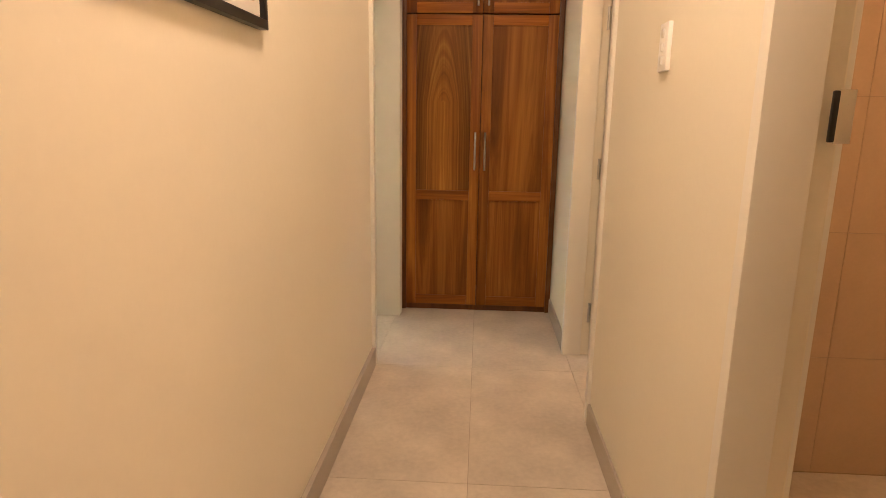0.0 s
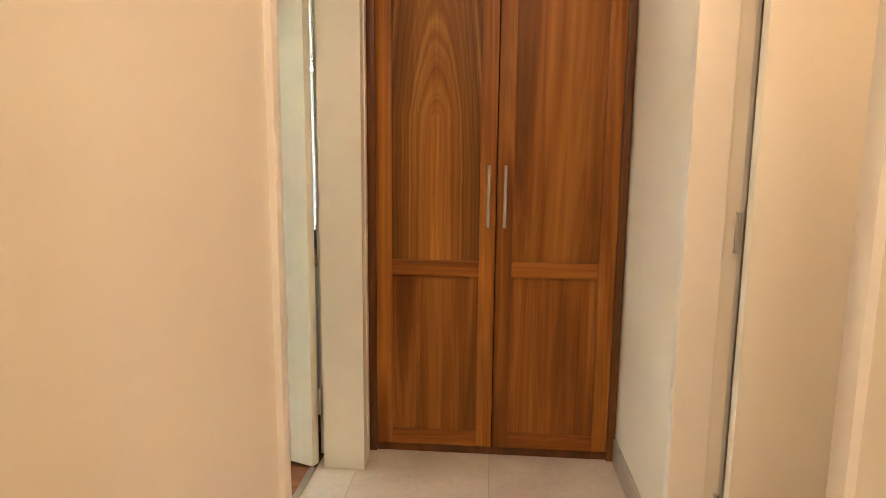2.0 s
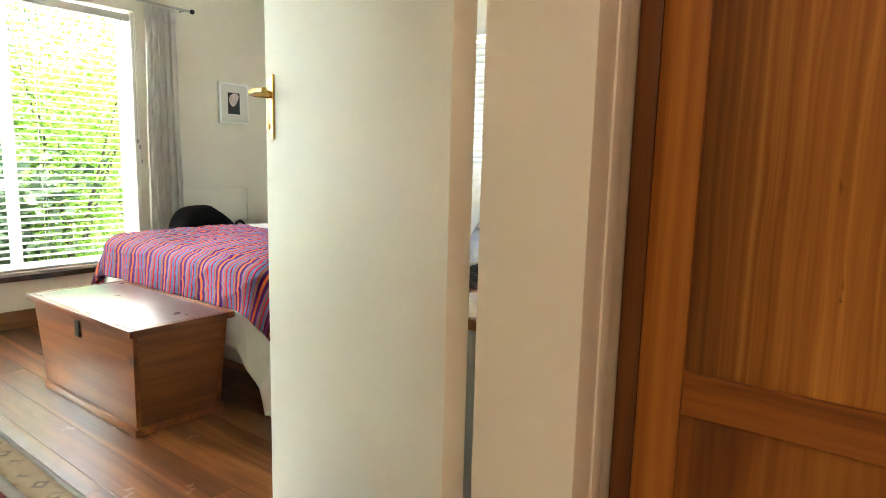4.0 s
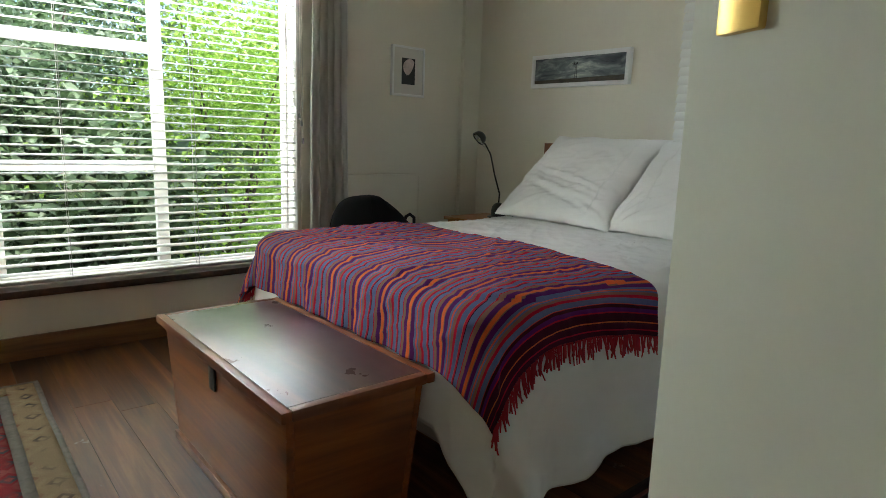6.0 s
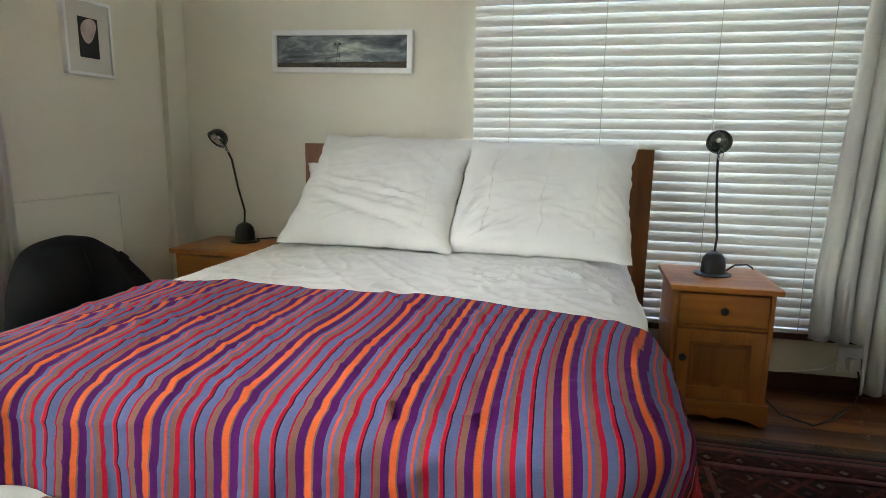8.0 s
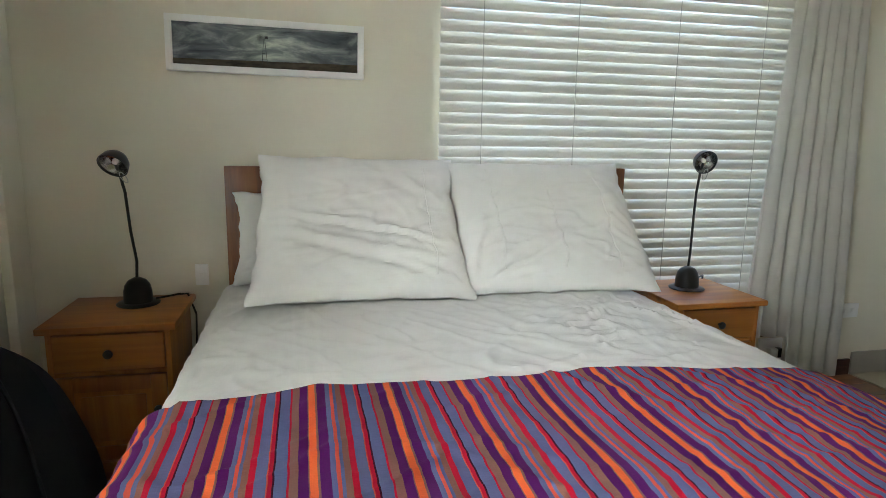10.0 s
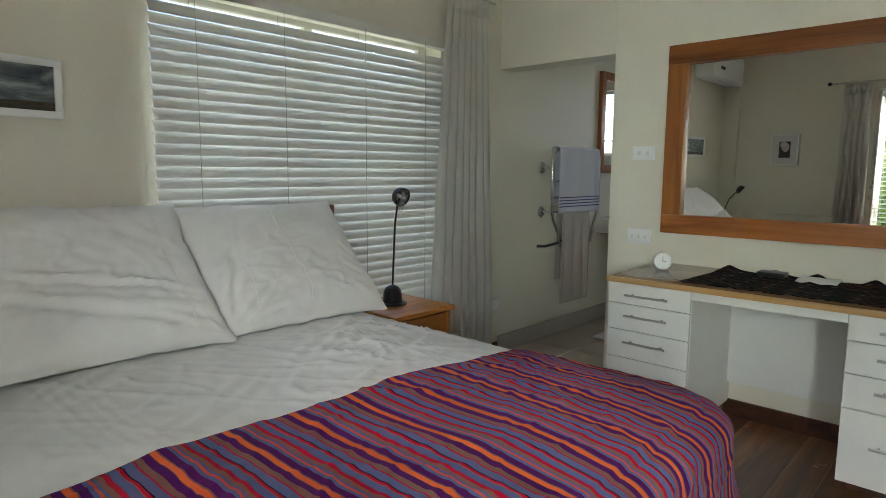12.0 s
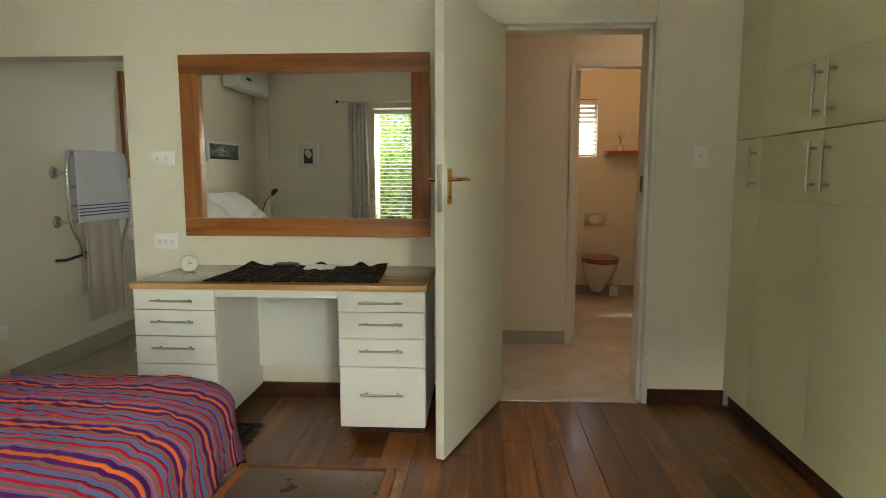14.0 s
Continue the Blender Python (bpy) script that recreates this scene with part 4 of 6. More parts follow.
# ---- curtains ----
def curtain(name, along, a0, a1, across, ztop, hem, depth, waves, label, gather=0.75, side=0.0, seed=3):
    """Hanging folds. hem(u): height of the lower edge; gather: how the top is drawn together."""
    c = thing(name, ((a0 + a1) / 2, across, ztop) if along == "x" else (across, (a0 + a1) / 2, ztop), label, "curtain")
    def place(u, v):
        z = ztop + (hem(u) - ztop) * v
        g = gather + (1 - gather) * min(1, v * 1.15)
        mid = a0 + (a1 - a0) * 0.55
        a = mid + (a0 + (a1 - a0) * u - mid) * g + side * v
        ph = u * waves * 2 * math.pi + 0.9 * wobble(u * 3.1, v * 1.2, seed)
        d = depth * (0.65 + 0.5 * wobble(u * 5, v * 0.8, seed + 4)) * math.sin(ph) * (0.55 + 0.45 * v) + 0.012 * wobble(u * 9, v * 3, seed + 9)
        a += 0.012 * math.cos(ph) + 0.006 * wobble(u * 13, v * 4, seed)
        return Vector((a, across + d, z)) if along == "x" else Vector((across + d, a, z))
    ob = part("cloth", sheet(waves * 12, 40, place), CURTAIN, c)
    thicken(ob, 0.003, 0)
    def band(u, v):
        p = place(u, 0.045 * v)
        return p + (Vector((0, -0.004, 0)) if along == "x" else Vector((0.004, 0, 0)))
    thicken(part("heading_tape", sheet(waves * 12, 2, band), CURTAIN, c, "gathered heading tape"), 0.003, 0)
    return c


curtain("curtain", "x", -1.53, -0.985, NORTH - 0.10, 2.25, lambda u: 0.275 if u < 0.40 else 0.05, 0.040, 7, "long cream curtain drawn to one side of the bedroom window", 0.62, 0.0, 3)
curtain("curtain", "y", 5.70, 5.975, WEST + 0.075, 2.11, lambda u: 0.06, 0.034, 5, "long cream curtain drawn aside at the wide window", 0.80, 0.0, 7)
rod = thing("curtain_rod", (WEST + 0.08, 5.0, 2.12), "thin dark curtain rod over the wide window", "curtain rod")
part("pole", tube([(WEST + 0.08, 3.4, 2.125), (WEST + 0.08, 6.07, 2.125)], 0.008, 10), STEEL, rod)
part("finial", lathe([(0, -0.02), (0.014, -0.012), (0.018, 0), (0.014, 0.012), (0, 0.02)], pose(WEST + 0.08, 6.09, 2.125, 90), 14), BLACK, rod)
part("bracket", tube([(WEST, 6.04, 2.125), (WEST + 0.08, 6.04, 2.125)], 0.006, 8), STEEL, rod)
rod = thing("curtain_rod", (-2.1, NORTH - 0.08, 2.26), "thin curtain rail over the bed window", "curtain rod")
part("pole", tube([(-3.2, NORTH - 0.085, 2.262), (-0.97, NORTH - 0.085, 2.262)], 0.007, 10), STEEL, rod)
part("bracket", tube([(-1.02, NORTH, 2.262), (-1.02, NORTH - 0.085, 2.262)], 0.006, 8), STEEL, rod)

# ---- bed ----
BX0, BX1, BYF, BYH, BTOP = -3.845, -2.365, 5.115, 6.98, 0.650
bed = thing("bed", ((BX0 + BX1) / 2, 6.0, 0), "double bed with a tall wooden headboard", "bed")
for x0, x1 in ((-3.874, -3.655), (-3.651, -3.23), (-3.226, -2.81), (-2.806, -2.437), (-2.433, -2.213)):
    bm = boxes((x0, x1, 7.000, 7.040, 0.14, 1.078), bevel=0.003)
    part("headboard_plank", bm, HEAD_WOOD, bed, "reddish wooden headboard plank")
part("headboard_leg", boxes((-3.87, -3.80, 7.002, 7.038, 0, 0.139), bevel=0.003), HEAD_WOOD, bed)
part("headboard_leg", boxes((-2.29, -2.22, 7.002, 7.038, 0, 0.139), bevel=0.003), HEAD_WOOD, bed)
part("base", boxes((BX0 + 0.03, BX1 - 0.03, BYF + 0.03, 6.995, 0.13, 0.36), bevel=0.015), LINEN, bed, "pale upholstered bed base")
part("mattress", boxes((BX0 + 0.03, BX1 - 0.03, BYF + 0.03, 6.995, 0.362, BTOP - 0.016), bevel=0.075), LINEN, bed)
for x in (BX0 + 0.12, BX1 - 0.12):
    for y in (BYF + 0.12, 6.8):
        part("leg", lathe([(0, 0), (0.025, 0), (0.03, 0.13), (0, 0.13)], pose(x, y, 0), 12), BLACK, bed)


CORNER = 0.15


def drape(p_head, a_west, a_east, ob_foot, lift, wrinkle, fold, r=0.05, slope=0.10, seed=0, out=0.0, amp=None, flare=0.0):
    """A cloth laid on the bed. Returns place(u, v) and the flat metres (a, b): a across the bed from its middle, b from its head edge."""
    half, mid = (BX1 - BX0) / 2, (BX0 + BX1) / 2
    def flat(u, v):
        east = a_east(v) if callable(a_east) else a_east
        a = -half - a_west + (2 * half + a_west + east) * u
        b = v * (p_head(u) - BYF + ob_foot(u))
        return a, b
    def place(u, v):
        a, b = flat(u, v)
        y = p_head(u) - b
        sx = 1 if a > 0 else -1
        cxr, cyr = half - CORNER, BYF + CORNER
        dx, dy = abs(a) - cxr, cyr - y
        if dx > 0 and dy > 0:
            m, ang = max(0.0, math.hypot(dx, dy) - CORNER), math.atan2(dy, dx)
        elif dy > 0:
            m, ang = max(0.0, dy - CORNER), math.pi / 2
        else:
            m, ang = max(0.0, dx - CORNER), 0.0
        oa, ob = math.cos(ang), math.sin(ang)
        arc = min(m / r, math.pi / 2)
        rho = r * math.sin(arc)
        drop = r * (1 - math.cos(arc))
        rest = max(0.0, m - r * math.pi / 2)
        k = min(1.0, rest / 0.22)
        along = (y if oa > ob else a) + 0.25 * ang
        ripple = math.sin(along * fold + 2.2 * wobble(along * 2.3, rest * 1.5, seed)) + 0.6 * wobble(along * 14, rest * 2.0, seed + 5)
        rho += (slope + (flare * oa if a < 0 else 0.0)) * rest + (amp(y, rest) if amp else 0.017) * k * ripple + out * min(1.0, m / r)
        edge = max(0.0, abs(a) - half + 0.30, BYF + 0.30 - y) / 0.30
        z = BTOP + lift - drop - rest * 0.985 - 0.024 * min(1.0, edge) ** 2
        w = wrinkle(a, y) * (1 - 0.5 * k)
        if m == 0:
            return Vector((mid + a, y, z + w))
        bx = min(abs(a), cxr) if ang > 0 else cxr
        by = max(y, cyr) if ang < math.pi / 2 else cyr
        reach = CORNER + rho + 0.8 * w
        return Vector((mid + sx * (bx + reach * oa), by - reach * ob, max(z, 0.012 + lift)))
    return place, flat


def crease(a, y, seed, big, small):
    """Soft hollows and long, narrow creases in two directions."""
    s = big * wobble(a * 2.2, y * 2.2, seed)
    for k, (turn, gain) in enumerate(((0.6, 1.0), (-0.9, 0.8), (0.1, 0.6))):
        p, q = a * math.cos(turn) + y * math.sin(turn), -a * math.sin(turn) + y * math.cos(turn)
        n = wobble(p * 2.4 + 0.3 * wobble(p * 4, q * 4, seed + k), q * 8.5, seed + 2 + 3 * k)
        s += small * gain * math.exp(-(n / 0.085) ** 2) * (0.4 + 0.6 * max(0.0, wobble(p * 1.7, q * 1.7, seed + 20 + k)) * 2)
    return s + 0.12 * small * wobble(a * 26, y * 22, seed + 7)


def sheet_wrinkle(a, y):
    extra = math.exp(-((a - 0.34) ** 2) / 0.07 - ((y - 6.15) ** 2) / 0.05)
    tucks = 0.0018 * (max(0.0, math.sin((abs(a) - 0.40) * 2 * math.pi / 0.032)) ** 4 if 0.40 < abs(a) < 0.56 else 0.0)
    ruck = 0.011 * extra * math.exp(-(wobble(a * 7 + 2 * y, y * 13 - 3 * a, 61) / 0.16) ** 2)
    return crease(a, y, 11, 0.008, 0.0100 + 0.004 * extra) + ruck + tucks


bedsheet = thing("bed_sheet", ((BX0 + BX1) / 2, 6.0, BTOP), "rumpled white cotton bed cover hanging to the floor", "bed sheet")
place, flat = drape(lambda u: 6.985, 0.60, lambda v: 0.46 + 0.12 * v, lambda u: 0.40 + 0.17 * max(0.0, (u - 0.72) / 0.28), 0.0, sheet_wrinkle, 19.0, 0.055, 0.11, 20, amp=lambda y, rest: 0.003 if y < 5.95 and rest < 0.30 else 0.003 + 0.016 * min(1.0, max((rest - 0.30) / 0.1 if y < 5.95 else (y - 5.95) / 0.1, 0.0)))
thicken(part("cloth", sheet(290, 150, place), LINEN, bedsheet), 0.004, -1)

throw = thing("striped_throw", ((BX0 + BX1) / 2, 5.4, BTOP), "woven throw striped purple, orange, red and blue over the bed foot", "blanket")
half = (BX1 - BX0) / 2


def throw_wrinkle(a, y):
    ridge = 0.010 * max(0.0, 1 - abs(wobble(a * 3.0 + 1.2 * (y - 5.4), y * 1.6, 31)) * 5)
    return 0.004 + crease(a, y, 33, 0.005, 0.0075) + 0.7 * ridge


EDGE_Y = lambda u: 5.845 - 0.105 * u - 0.10 * max(0.0, (0.13 - u) / 0.13) + 0.012 * math.sin(u * 23) + 0.010 * wobble(u * 8, 0, 2)
place, flat = drape(EDGE_Y, 0.26, lambda v: 0.205 - 0.06 * math.sin(math.pi * min(1.0, v)), lambda u: 0.235, 0.008, throw_wrinkle, 31.0, 0.060, 0.12, 41, out=0.010, amp=lambda y, rest: 0.014, flare=0.35)


def throw_uv(u, v):
    """The woven end bands stay at the fringed ends however far the cloth hangs down."""
    a, b = flat(u, v)
    east = 0.205 - 0.06 * math.sin(math.pi * min(1.0, v))
    return a + (0.24 - east) * min(1.0, max(0.0, (a - 0.25) / 0.55)), b


thicken(part("cloth", sheet(240, 130, place, uv=throw_uv), THROW, throw), 0.003, 1)
for u in (0.0, 1.0):
    rnd = random.Random(int(u) + 5)
    bm = bmesh.new()
    for i in range(120):
        v = (i + rnd.uniform(0.0, 1.0)) / 120
        top = place(u, v)
        out = Vector((1 if u else -1, 0, 0)) * 0.004
        sway = Vector((rnd.gauss(0, 0.006) + (0.008 if u else -0.008), rnd.gauss(0, 0.012), 0))
        length = rnd.uniform(0.030, 0.062)
        tube([top + out + Vector((0, 0, 0.006)), top + out + sway * 0.5 - Vector((0, 0, length * 0.5)), top + out + sway - Vector((0, 0, length))],
             rnd.uniform(0.0024, 0.0042), 5, bm=bm, taper=[0.8, 1.0, 0.7])
    part("fringe", bm, FRINGE, throw, "knotted red yarn fringe")


def pillow(name, m, w, h, t, seed, label, cat="pillow", lines=(), skew=0.0, folds=()):
    """A stuffed case: w x h with thickness t, standing on its lower edge in m's x-z plane."""
    p = thing(name, m.translation, label, cat, "pillows on the bed")
    def side(sign):
        def place(u, v):
            a, b = 2 * u - 1, 2 * v - 1
            edge = (max(0.0, 1 - a ** 4) ** 0.55) * (max(0.0, 1 - b ** 4) ** 0.55)
            pull = 1 - 0.07 * (1 - abs(b) ** 2.5) * abs(a) ** 3
            pull2 = 1 - 0.06 * (1 - abs(a) ** 2.5) * abs(b) ** 3
            n = wobble(a * 1.5, b * 1.5, seed) * 0.24 + wobble(a * 3.0 + b, b * 2.8, seed + 3) * 0.05
            ca, cb = (1.15 if a > 0 else -1.15) - a, -1.2 - b
            n2 = wobble(math.atan2(cb, ca) * 3.0, math.hypot(ca, cb) * 0.7, seed + 6)
            n3 = wobble(a * 1.1 + 0.8 * b, b * 3.6 - a * 1.4, seed + 12)
            cr = 0.45 * (0.014 * math.exp(-(n2 / 0.07) ** 2) * (0.2 + abs(a) ** 2) + 0.011 * math.exp(-(n3 / 0.06) ** 2) * (0.3 + 0.9 * (1 - v))) - 0.002
            sag = 0.86 + 0.22 * (1 - v)
            d = sign * t * 0.5 * edge * (sag + n) + (sign * cr * edge) + sign * edge * 0.0035 * wobble(a * 7, b * 7, seed + 21)
            for u0, v0, u1, v1, high, wide in folds:
                ln = math.hypot(u1 - u0, v1 - v0)
                s = ((u - u0) * (u1 - u0) + (v - v0) * (v1 - v0)) / ln
                off = ((u - u0) * (v1 - v0) - (v - v0) * (u1 - u0)) / ln + 0.02 * wobble(s * 4, 0, seed)
                if 0 < s < ln:
                    d += sign * edge * high * math.sin(math.pi * s / ln) ** 0.6 * (math.exp(-(off / wide) ** 2) - 0.7 * math.exp(-((off - 1.8 * wide) / wide) ** 2))
            wv = 0.008 * wobble(a * 6, b * 6, seed + 8) + 0.012 * wobble(a * 2.6, b * 2.6, seed + 15)
            return m @ Vector((a * w / 2 * pull + wv + skew * v, d, (b + 1) / 2 * h * pull2 + h * (1 - pull2) / 2 + wv * 0.7))
        return place
    bm = sheet(84, 72, side(-1))
    sheet(84, 72, side(1), bm=bm)
    bmesh.ops.remove_doubles(bm, verts=bm.verts, dist=0.0008)
    case = part("case", bm, PILLOW, p)
    front = side(-1)
    for c in lines:
        row = [front(c + 0.004 * wobble(j * 0.3, c, seed), 0.10 + 0.78 * j / 40) + m.to_3x3() @ Vector((0, -0.0006, 0)) for j in range(41)]
        part("tuck", tube(row, 0.0019, 6), PILLOW, case, "narrow sewn tuck")
    return p


pillow("pillow", pose(-3.47, 6.83, 0.655, -24, 0, 1), 0.74, 0.36, 0.11, 52, "white pillow behind the large pillow")
pillow("pillow", pose(-2.63, 6.84, 0.655, -24, 0, -1), 0.60, 0.34, 0.11, 53, "white pillow behind the large pillow, edge showing")
pillow("pillow", pose(-3.392, 6.485, 0.660, -48, 1.0, 1), 0.755, 0.68, 0.15, 54, "large white pillow leaning on the headboard", lines=(0.82,), skew=0.02,
       folds=((0.05, 0.52, 0.66, 0.40, 0.009, 0.018), (0.30, 0.46, 0.90, 0.30, 0.011, 0.016), (0.02, 0.42, 0.98, 0.14, 0.012, 0.024), (0.35, 0.30, 0.99, 0.06, 0.009, 0.020), (0.60, 0.98, 0.80, 0.62, 0.004, 0.04)))
pillow("pillow", pose(-2.69, 6.515, 0.656, -46, 0.0, -2), 0.76, 0.64, 0.16, 55, "large white creased pillow leaning on the headboard", lines=(0.22, 0.52, 0.80), skew=0.01,
       folds=((0.84, 0.55, 0.99, 0.36, 0.008, 0.016), (0.80, 0.42, 0.99, 0.22, 0.008, 0.016), (0.04, 0.03, 0.42, 0.14, 0.007, 0.018), (0.02, 0.02, 0.16, 0.50, 0.010, 0.020), (0.03, 0.02, 0.30, 0.26, 0.008, 0.020), (0.75, 0.96, 0.98, 0.60, 0.006, 0.02), (0.78, 0.22, 0.99, 0.03, 0.007, 0.02)))


# ---- bedside cabinets and lamps ----
def bedside_cabinet(x0, x1, y0, y1, top, label, knob_side):
    c = thing("bedside_cabinet", ((x0 + x1) / 2, (y0 + y1) / 2, 0), label, "bedside table", "bedside cabinets")
    part("top", boxes((x0, x1, y0, y1, top - 0.024, top), bevel=0.006), PINE, c)
    a, b, f = x0 + 0.022, x1 - 0.022, y0 + 0.022
    part("body", boxes((a, a + 0.018, f + 0.001, y1 - 0.01, 0.0, top - 0.025), (b - 0.018, b, f + 0.001, y1 - 0.01, 0.0, top - 0.025), (a + 0.018, b - 0.018, y1 - 0.02, y1 - 0.01, 0.05, top - 0.025),
                       (a + 0.018, b - 0.018, f + 0.03, y1 - 0.02, 0.09, 0.105), (a + 0.018, b - 0.018, f + 0.004, f + 0.03, top - 0.175, top - 0.162), bevel=0.002), PINE_Z, c)
    d = part("drawer", boxes((a + 0.020, b - 0.020, f - 0.004, f + 0.016, top - 0.158, top - 0.034), bevel=0.004), PINE, c)
    xm = (a + b) / 2
    def knob(x, z, parent):
        part("knob", lathe([(0, 0), (0.006, 0), (0.006, 0.010), (0.015, 0.016), (0.015, 0.022), (0.008, 0.027), (0, 0.028)], pose(x, f - 0.004, z, 90), 14), BLACK, parent, "dark round knob")
    knob(xm, top - 0.096, d)
    z0, z1 = 0.098, top - 0.180
    dr = part("door", boxes((a + 0.020, a + 0.070, f - 0.004, f + 0.016, z0, z1), (b - 0.070, b - 0.020, f - 0.004, f + 0.016, z0, z1),
                            (a + 0.070, b - 0.070, f - 0.004, f + 0.016, z0, z0 + 0.05), (a + 0.070, b - 0.070, f - 0.004, f + 0.016, z1 - 0.05, z1), bevel=0.002), PINE_Z, c)
    part("panel", boxes((a + 0.069, b - 0.069, f + 0.004, f + 0.012, z0 + 0.049, z1 - 0.049)), PINE_Z, dr)
    part("panel", boxes((a + 0.088, b - 0.088, f - 0.001, f + 0.006, z0 + 0.068, z1 - 0.068), bevel=0.005), PINE_Z, dr, "raised field of the door panel")
    knob(a + 0.045 if knob_side < 0 else b - 0.045, (z0 + z1) / 2 + 0.03, dr)
    # plinth with a scalloped lower edge
    bm = bmesh.new()
    n = 36
    def low(u):
        return 0.004 if u < 0.10 or u > 0.90 else 0.004 + 0.030 * math.sin((u - 0.10) / 0.80 * math.pi) ** 0.5 - 0.014 * math.exp(-((u - 0.5) / 0.07) ** 2)
    for y in (f - 0.010, f + 0.010):
        rows = [[bm.verts.new((x0 + 0.010 + (x1 - x0 - 0.020) * i / n, y, z)) for z in (low(i / n), 0.092)] for i in range(n + 1)]
        for p, q in zip(rows, rows[1:]):
            bm.faces.new((p[0], q[0], q[1], p[1]))
    bm.verts.ensure_lookup_table()
    k = 2 * (n + 1)
    for i in range(n):
        for e in (0, 1):
            bm.faces.new((bm.verts[2 * i + e], bm.verts[2 * i + 2 + e], bm.verts[k + 2 * i + 2 + e], bm.verts[k + 2 * i + e]))
    part("plinth", bm, PINE, c, "scalloped plinth", smooth=False)
    return c


bedside_cabinet(-2.155, -1.742, 6.62, 7.04, 0.565, "waxed pine bedside cabinet with drawer and door under the lamp", -1)
bedside_cabinet(-4.43, -4.008, 6.655, 7.06, 0.575, "waxed pine bedside cabinet in the corner beside the bed", 1)


def bedside_lamp(x, y, z, head, label, seed):
    """A hat-shaped base, a goose neck and a dished reading head that looks into the room."""
    l = thing("bedside_lamp", (x, y, z), label, "lamp", "bedside lamps")
    part("base", lathe([(0, 0), (0.073, 0), (0.075, 0.004), (0.070, 0.008), (0.050, 0.010), (0.048, 0.05), (0.043, 0.072), (0.030, 0.090), (0.012, 0.099), (0, 0.1)], pose(x, y, z), 32), BLACK, l)
    hx, hy, hz = head
    pts = [Vector((x, y, z + 0.095)), Vector((x + 0.004, y, z + 0.16)), Vector((x + (hx - x) * 0.3, y + (hy - y) * 0.25, z + 0.28)),
           Vector((x + (hx - x) * 0.65, y + (hy - y) * 0.5, z + 0.42)), Vector((x + (hx - x) * 0.82, y + (hy - y) * 0.75, hz - 0.045)), Vector((hx, hy, hz - 0.004))]
    part("neck", tube(pts, 0.0052, 8), RUBBER, l, "black goose neck")
    aim = look((hx, hy, hz), (hx - 0.35 if x < -3 else hx - 0.05, hy - 1.0, hz - (0.9 if x < -3 else 0.35)))
    part("head", lathe([(0, 0.030), (0.018, 0.030), (0.030, 0.024), (0.042, 0.008), (0.047, -0.012), (0.048, -0.020), (0.045, -0.020), (0.044, -0.012), (0.038, 0.006), (0.026, 0.018), (0, 0.022)], aim, 28),
         BLACK, l, "black dished lamp head")
    part("reflector", lathe([(0.0436, -0.013), (0.037, 0.004), (0.025, 0.016), (0, 0.020)], aim, 24), REFLECTOR, l, "silvered reflector")
    part("bulb", lathe([(0, -0.010), (0.008, -0.006), (0.010, 0.004), (0.006, 0.014), (0, 0.015)], aim, 14), CERAMIC, l)
    ring = [aim @ Vector((-0.012 + 0.010 * math.cos(a), -0.052 + 0.024 * math.sin(a), -0.018)) for a in [i * math.pi / 6 for i in range(13)]]
    part("guide_loop", tube(ring, 0.0016, 6), STEEL, l, "wire loop to tilt the head")
    return l


bedside_lamp(-1.958, 6.86, 0.566, (-2.004, 6.755, 1.122), "black bedside reading lamp with bowler-shaped base", 1)
bedside_lamp(-4.185, 6.93, 0.576, (-4.170, 6.72, 1.102), "black bedside reading lamp leaning over the corner cabinet", 2)

for lampx, row, label in ((-1.958, [(-1.91, 6.88, 0.575), (-1.86, 6.92, 0.60), (-1.80, 6.97, 0.595), (-1.765, 7.02, 0.572), (-1.735, 7.055, 0.50), (-1.72, 7.05, 0.30), (-1.70, 6.98, 0.02),
                                   (-1.66, 6.78, 0.006), (-1.56, 6.70, 0.006), (-1.46, 6.78, 0.006), (-1.40, 6.86, 0.006), (-1.33, 6.93, 0.02), (-1.29, 7.0, 0.09), (-1.285, 7.06, 0.15)],
                           "black lamp cable looping over the floorboards"),
                          (-4.185, [(-4.13, 6.95, 0.588), (-4.06, 6.99, 0.592), (-4.03, 7.02, 0.585), (-4.005, 7.03, 0.50), (-4.01, 7.04, 0.40), (-4.02, 7.06, 0.30)],
                           "black lamp cable hanging behind the cabinet")):
    c = thing("lamp_cable", row[0], label, "cable")
    part("wire", tube(row, 0.0042, 6), RUBBER, c)
wire = thing("white_cable", (-1.6, 7.06, 0.1), "white cable lying along the skirting", "cable")
part("wire", tube([(-1.74, 7.05, 0.10), (-1.60, 7.055, 0.095), (-1.50, 7.06, 0.105), (-1.42, 7.06, 0.12), (-1.355, 7.07, 0.17)], 0.004, 6), PLASTIC, wire)
plug = thing("power_plug", (-1.29, 7.06, 0.16), "white and black plugs in the socket", "plug")
part("body", boxes((-1.325, -1.28, 7.035, 7.075, 0.13, 0.185), bevel=0.006), PLASTIC, plug)
part("body", boxes((-1.272, -1.242, 7.04, 7.075, 0.135, 0.18), bevel=0.005), BLACK, plug, "black plug")
plate_y("wall_socket", -3.985, 0.645, 0.05, 0.085, "small brown-white socket above the corner cabinet", 1)

# ---- pictures ----
p = thing("framed_print", (-3.70, NORTH, 1.52), "long white framed photograph of a wind pump under storm clouds", "picture")
x0, x1, z0, z1, f, y0 = -4.065, -3.34, 1.422, 1.622, 0.024, NORTH - 0.036
tilt = pose(-3.70, 0, 1.52, 0, 0.8, 0) @ pose(3.70, 0, -1.52)
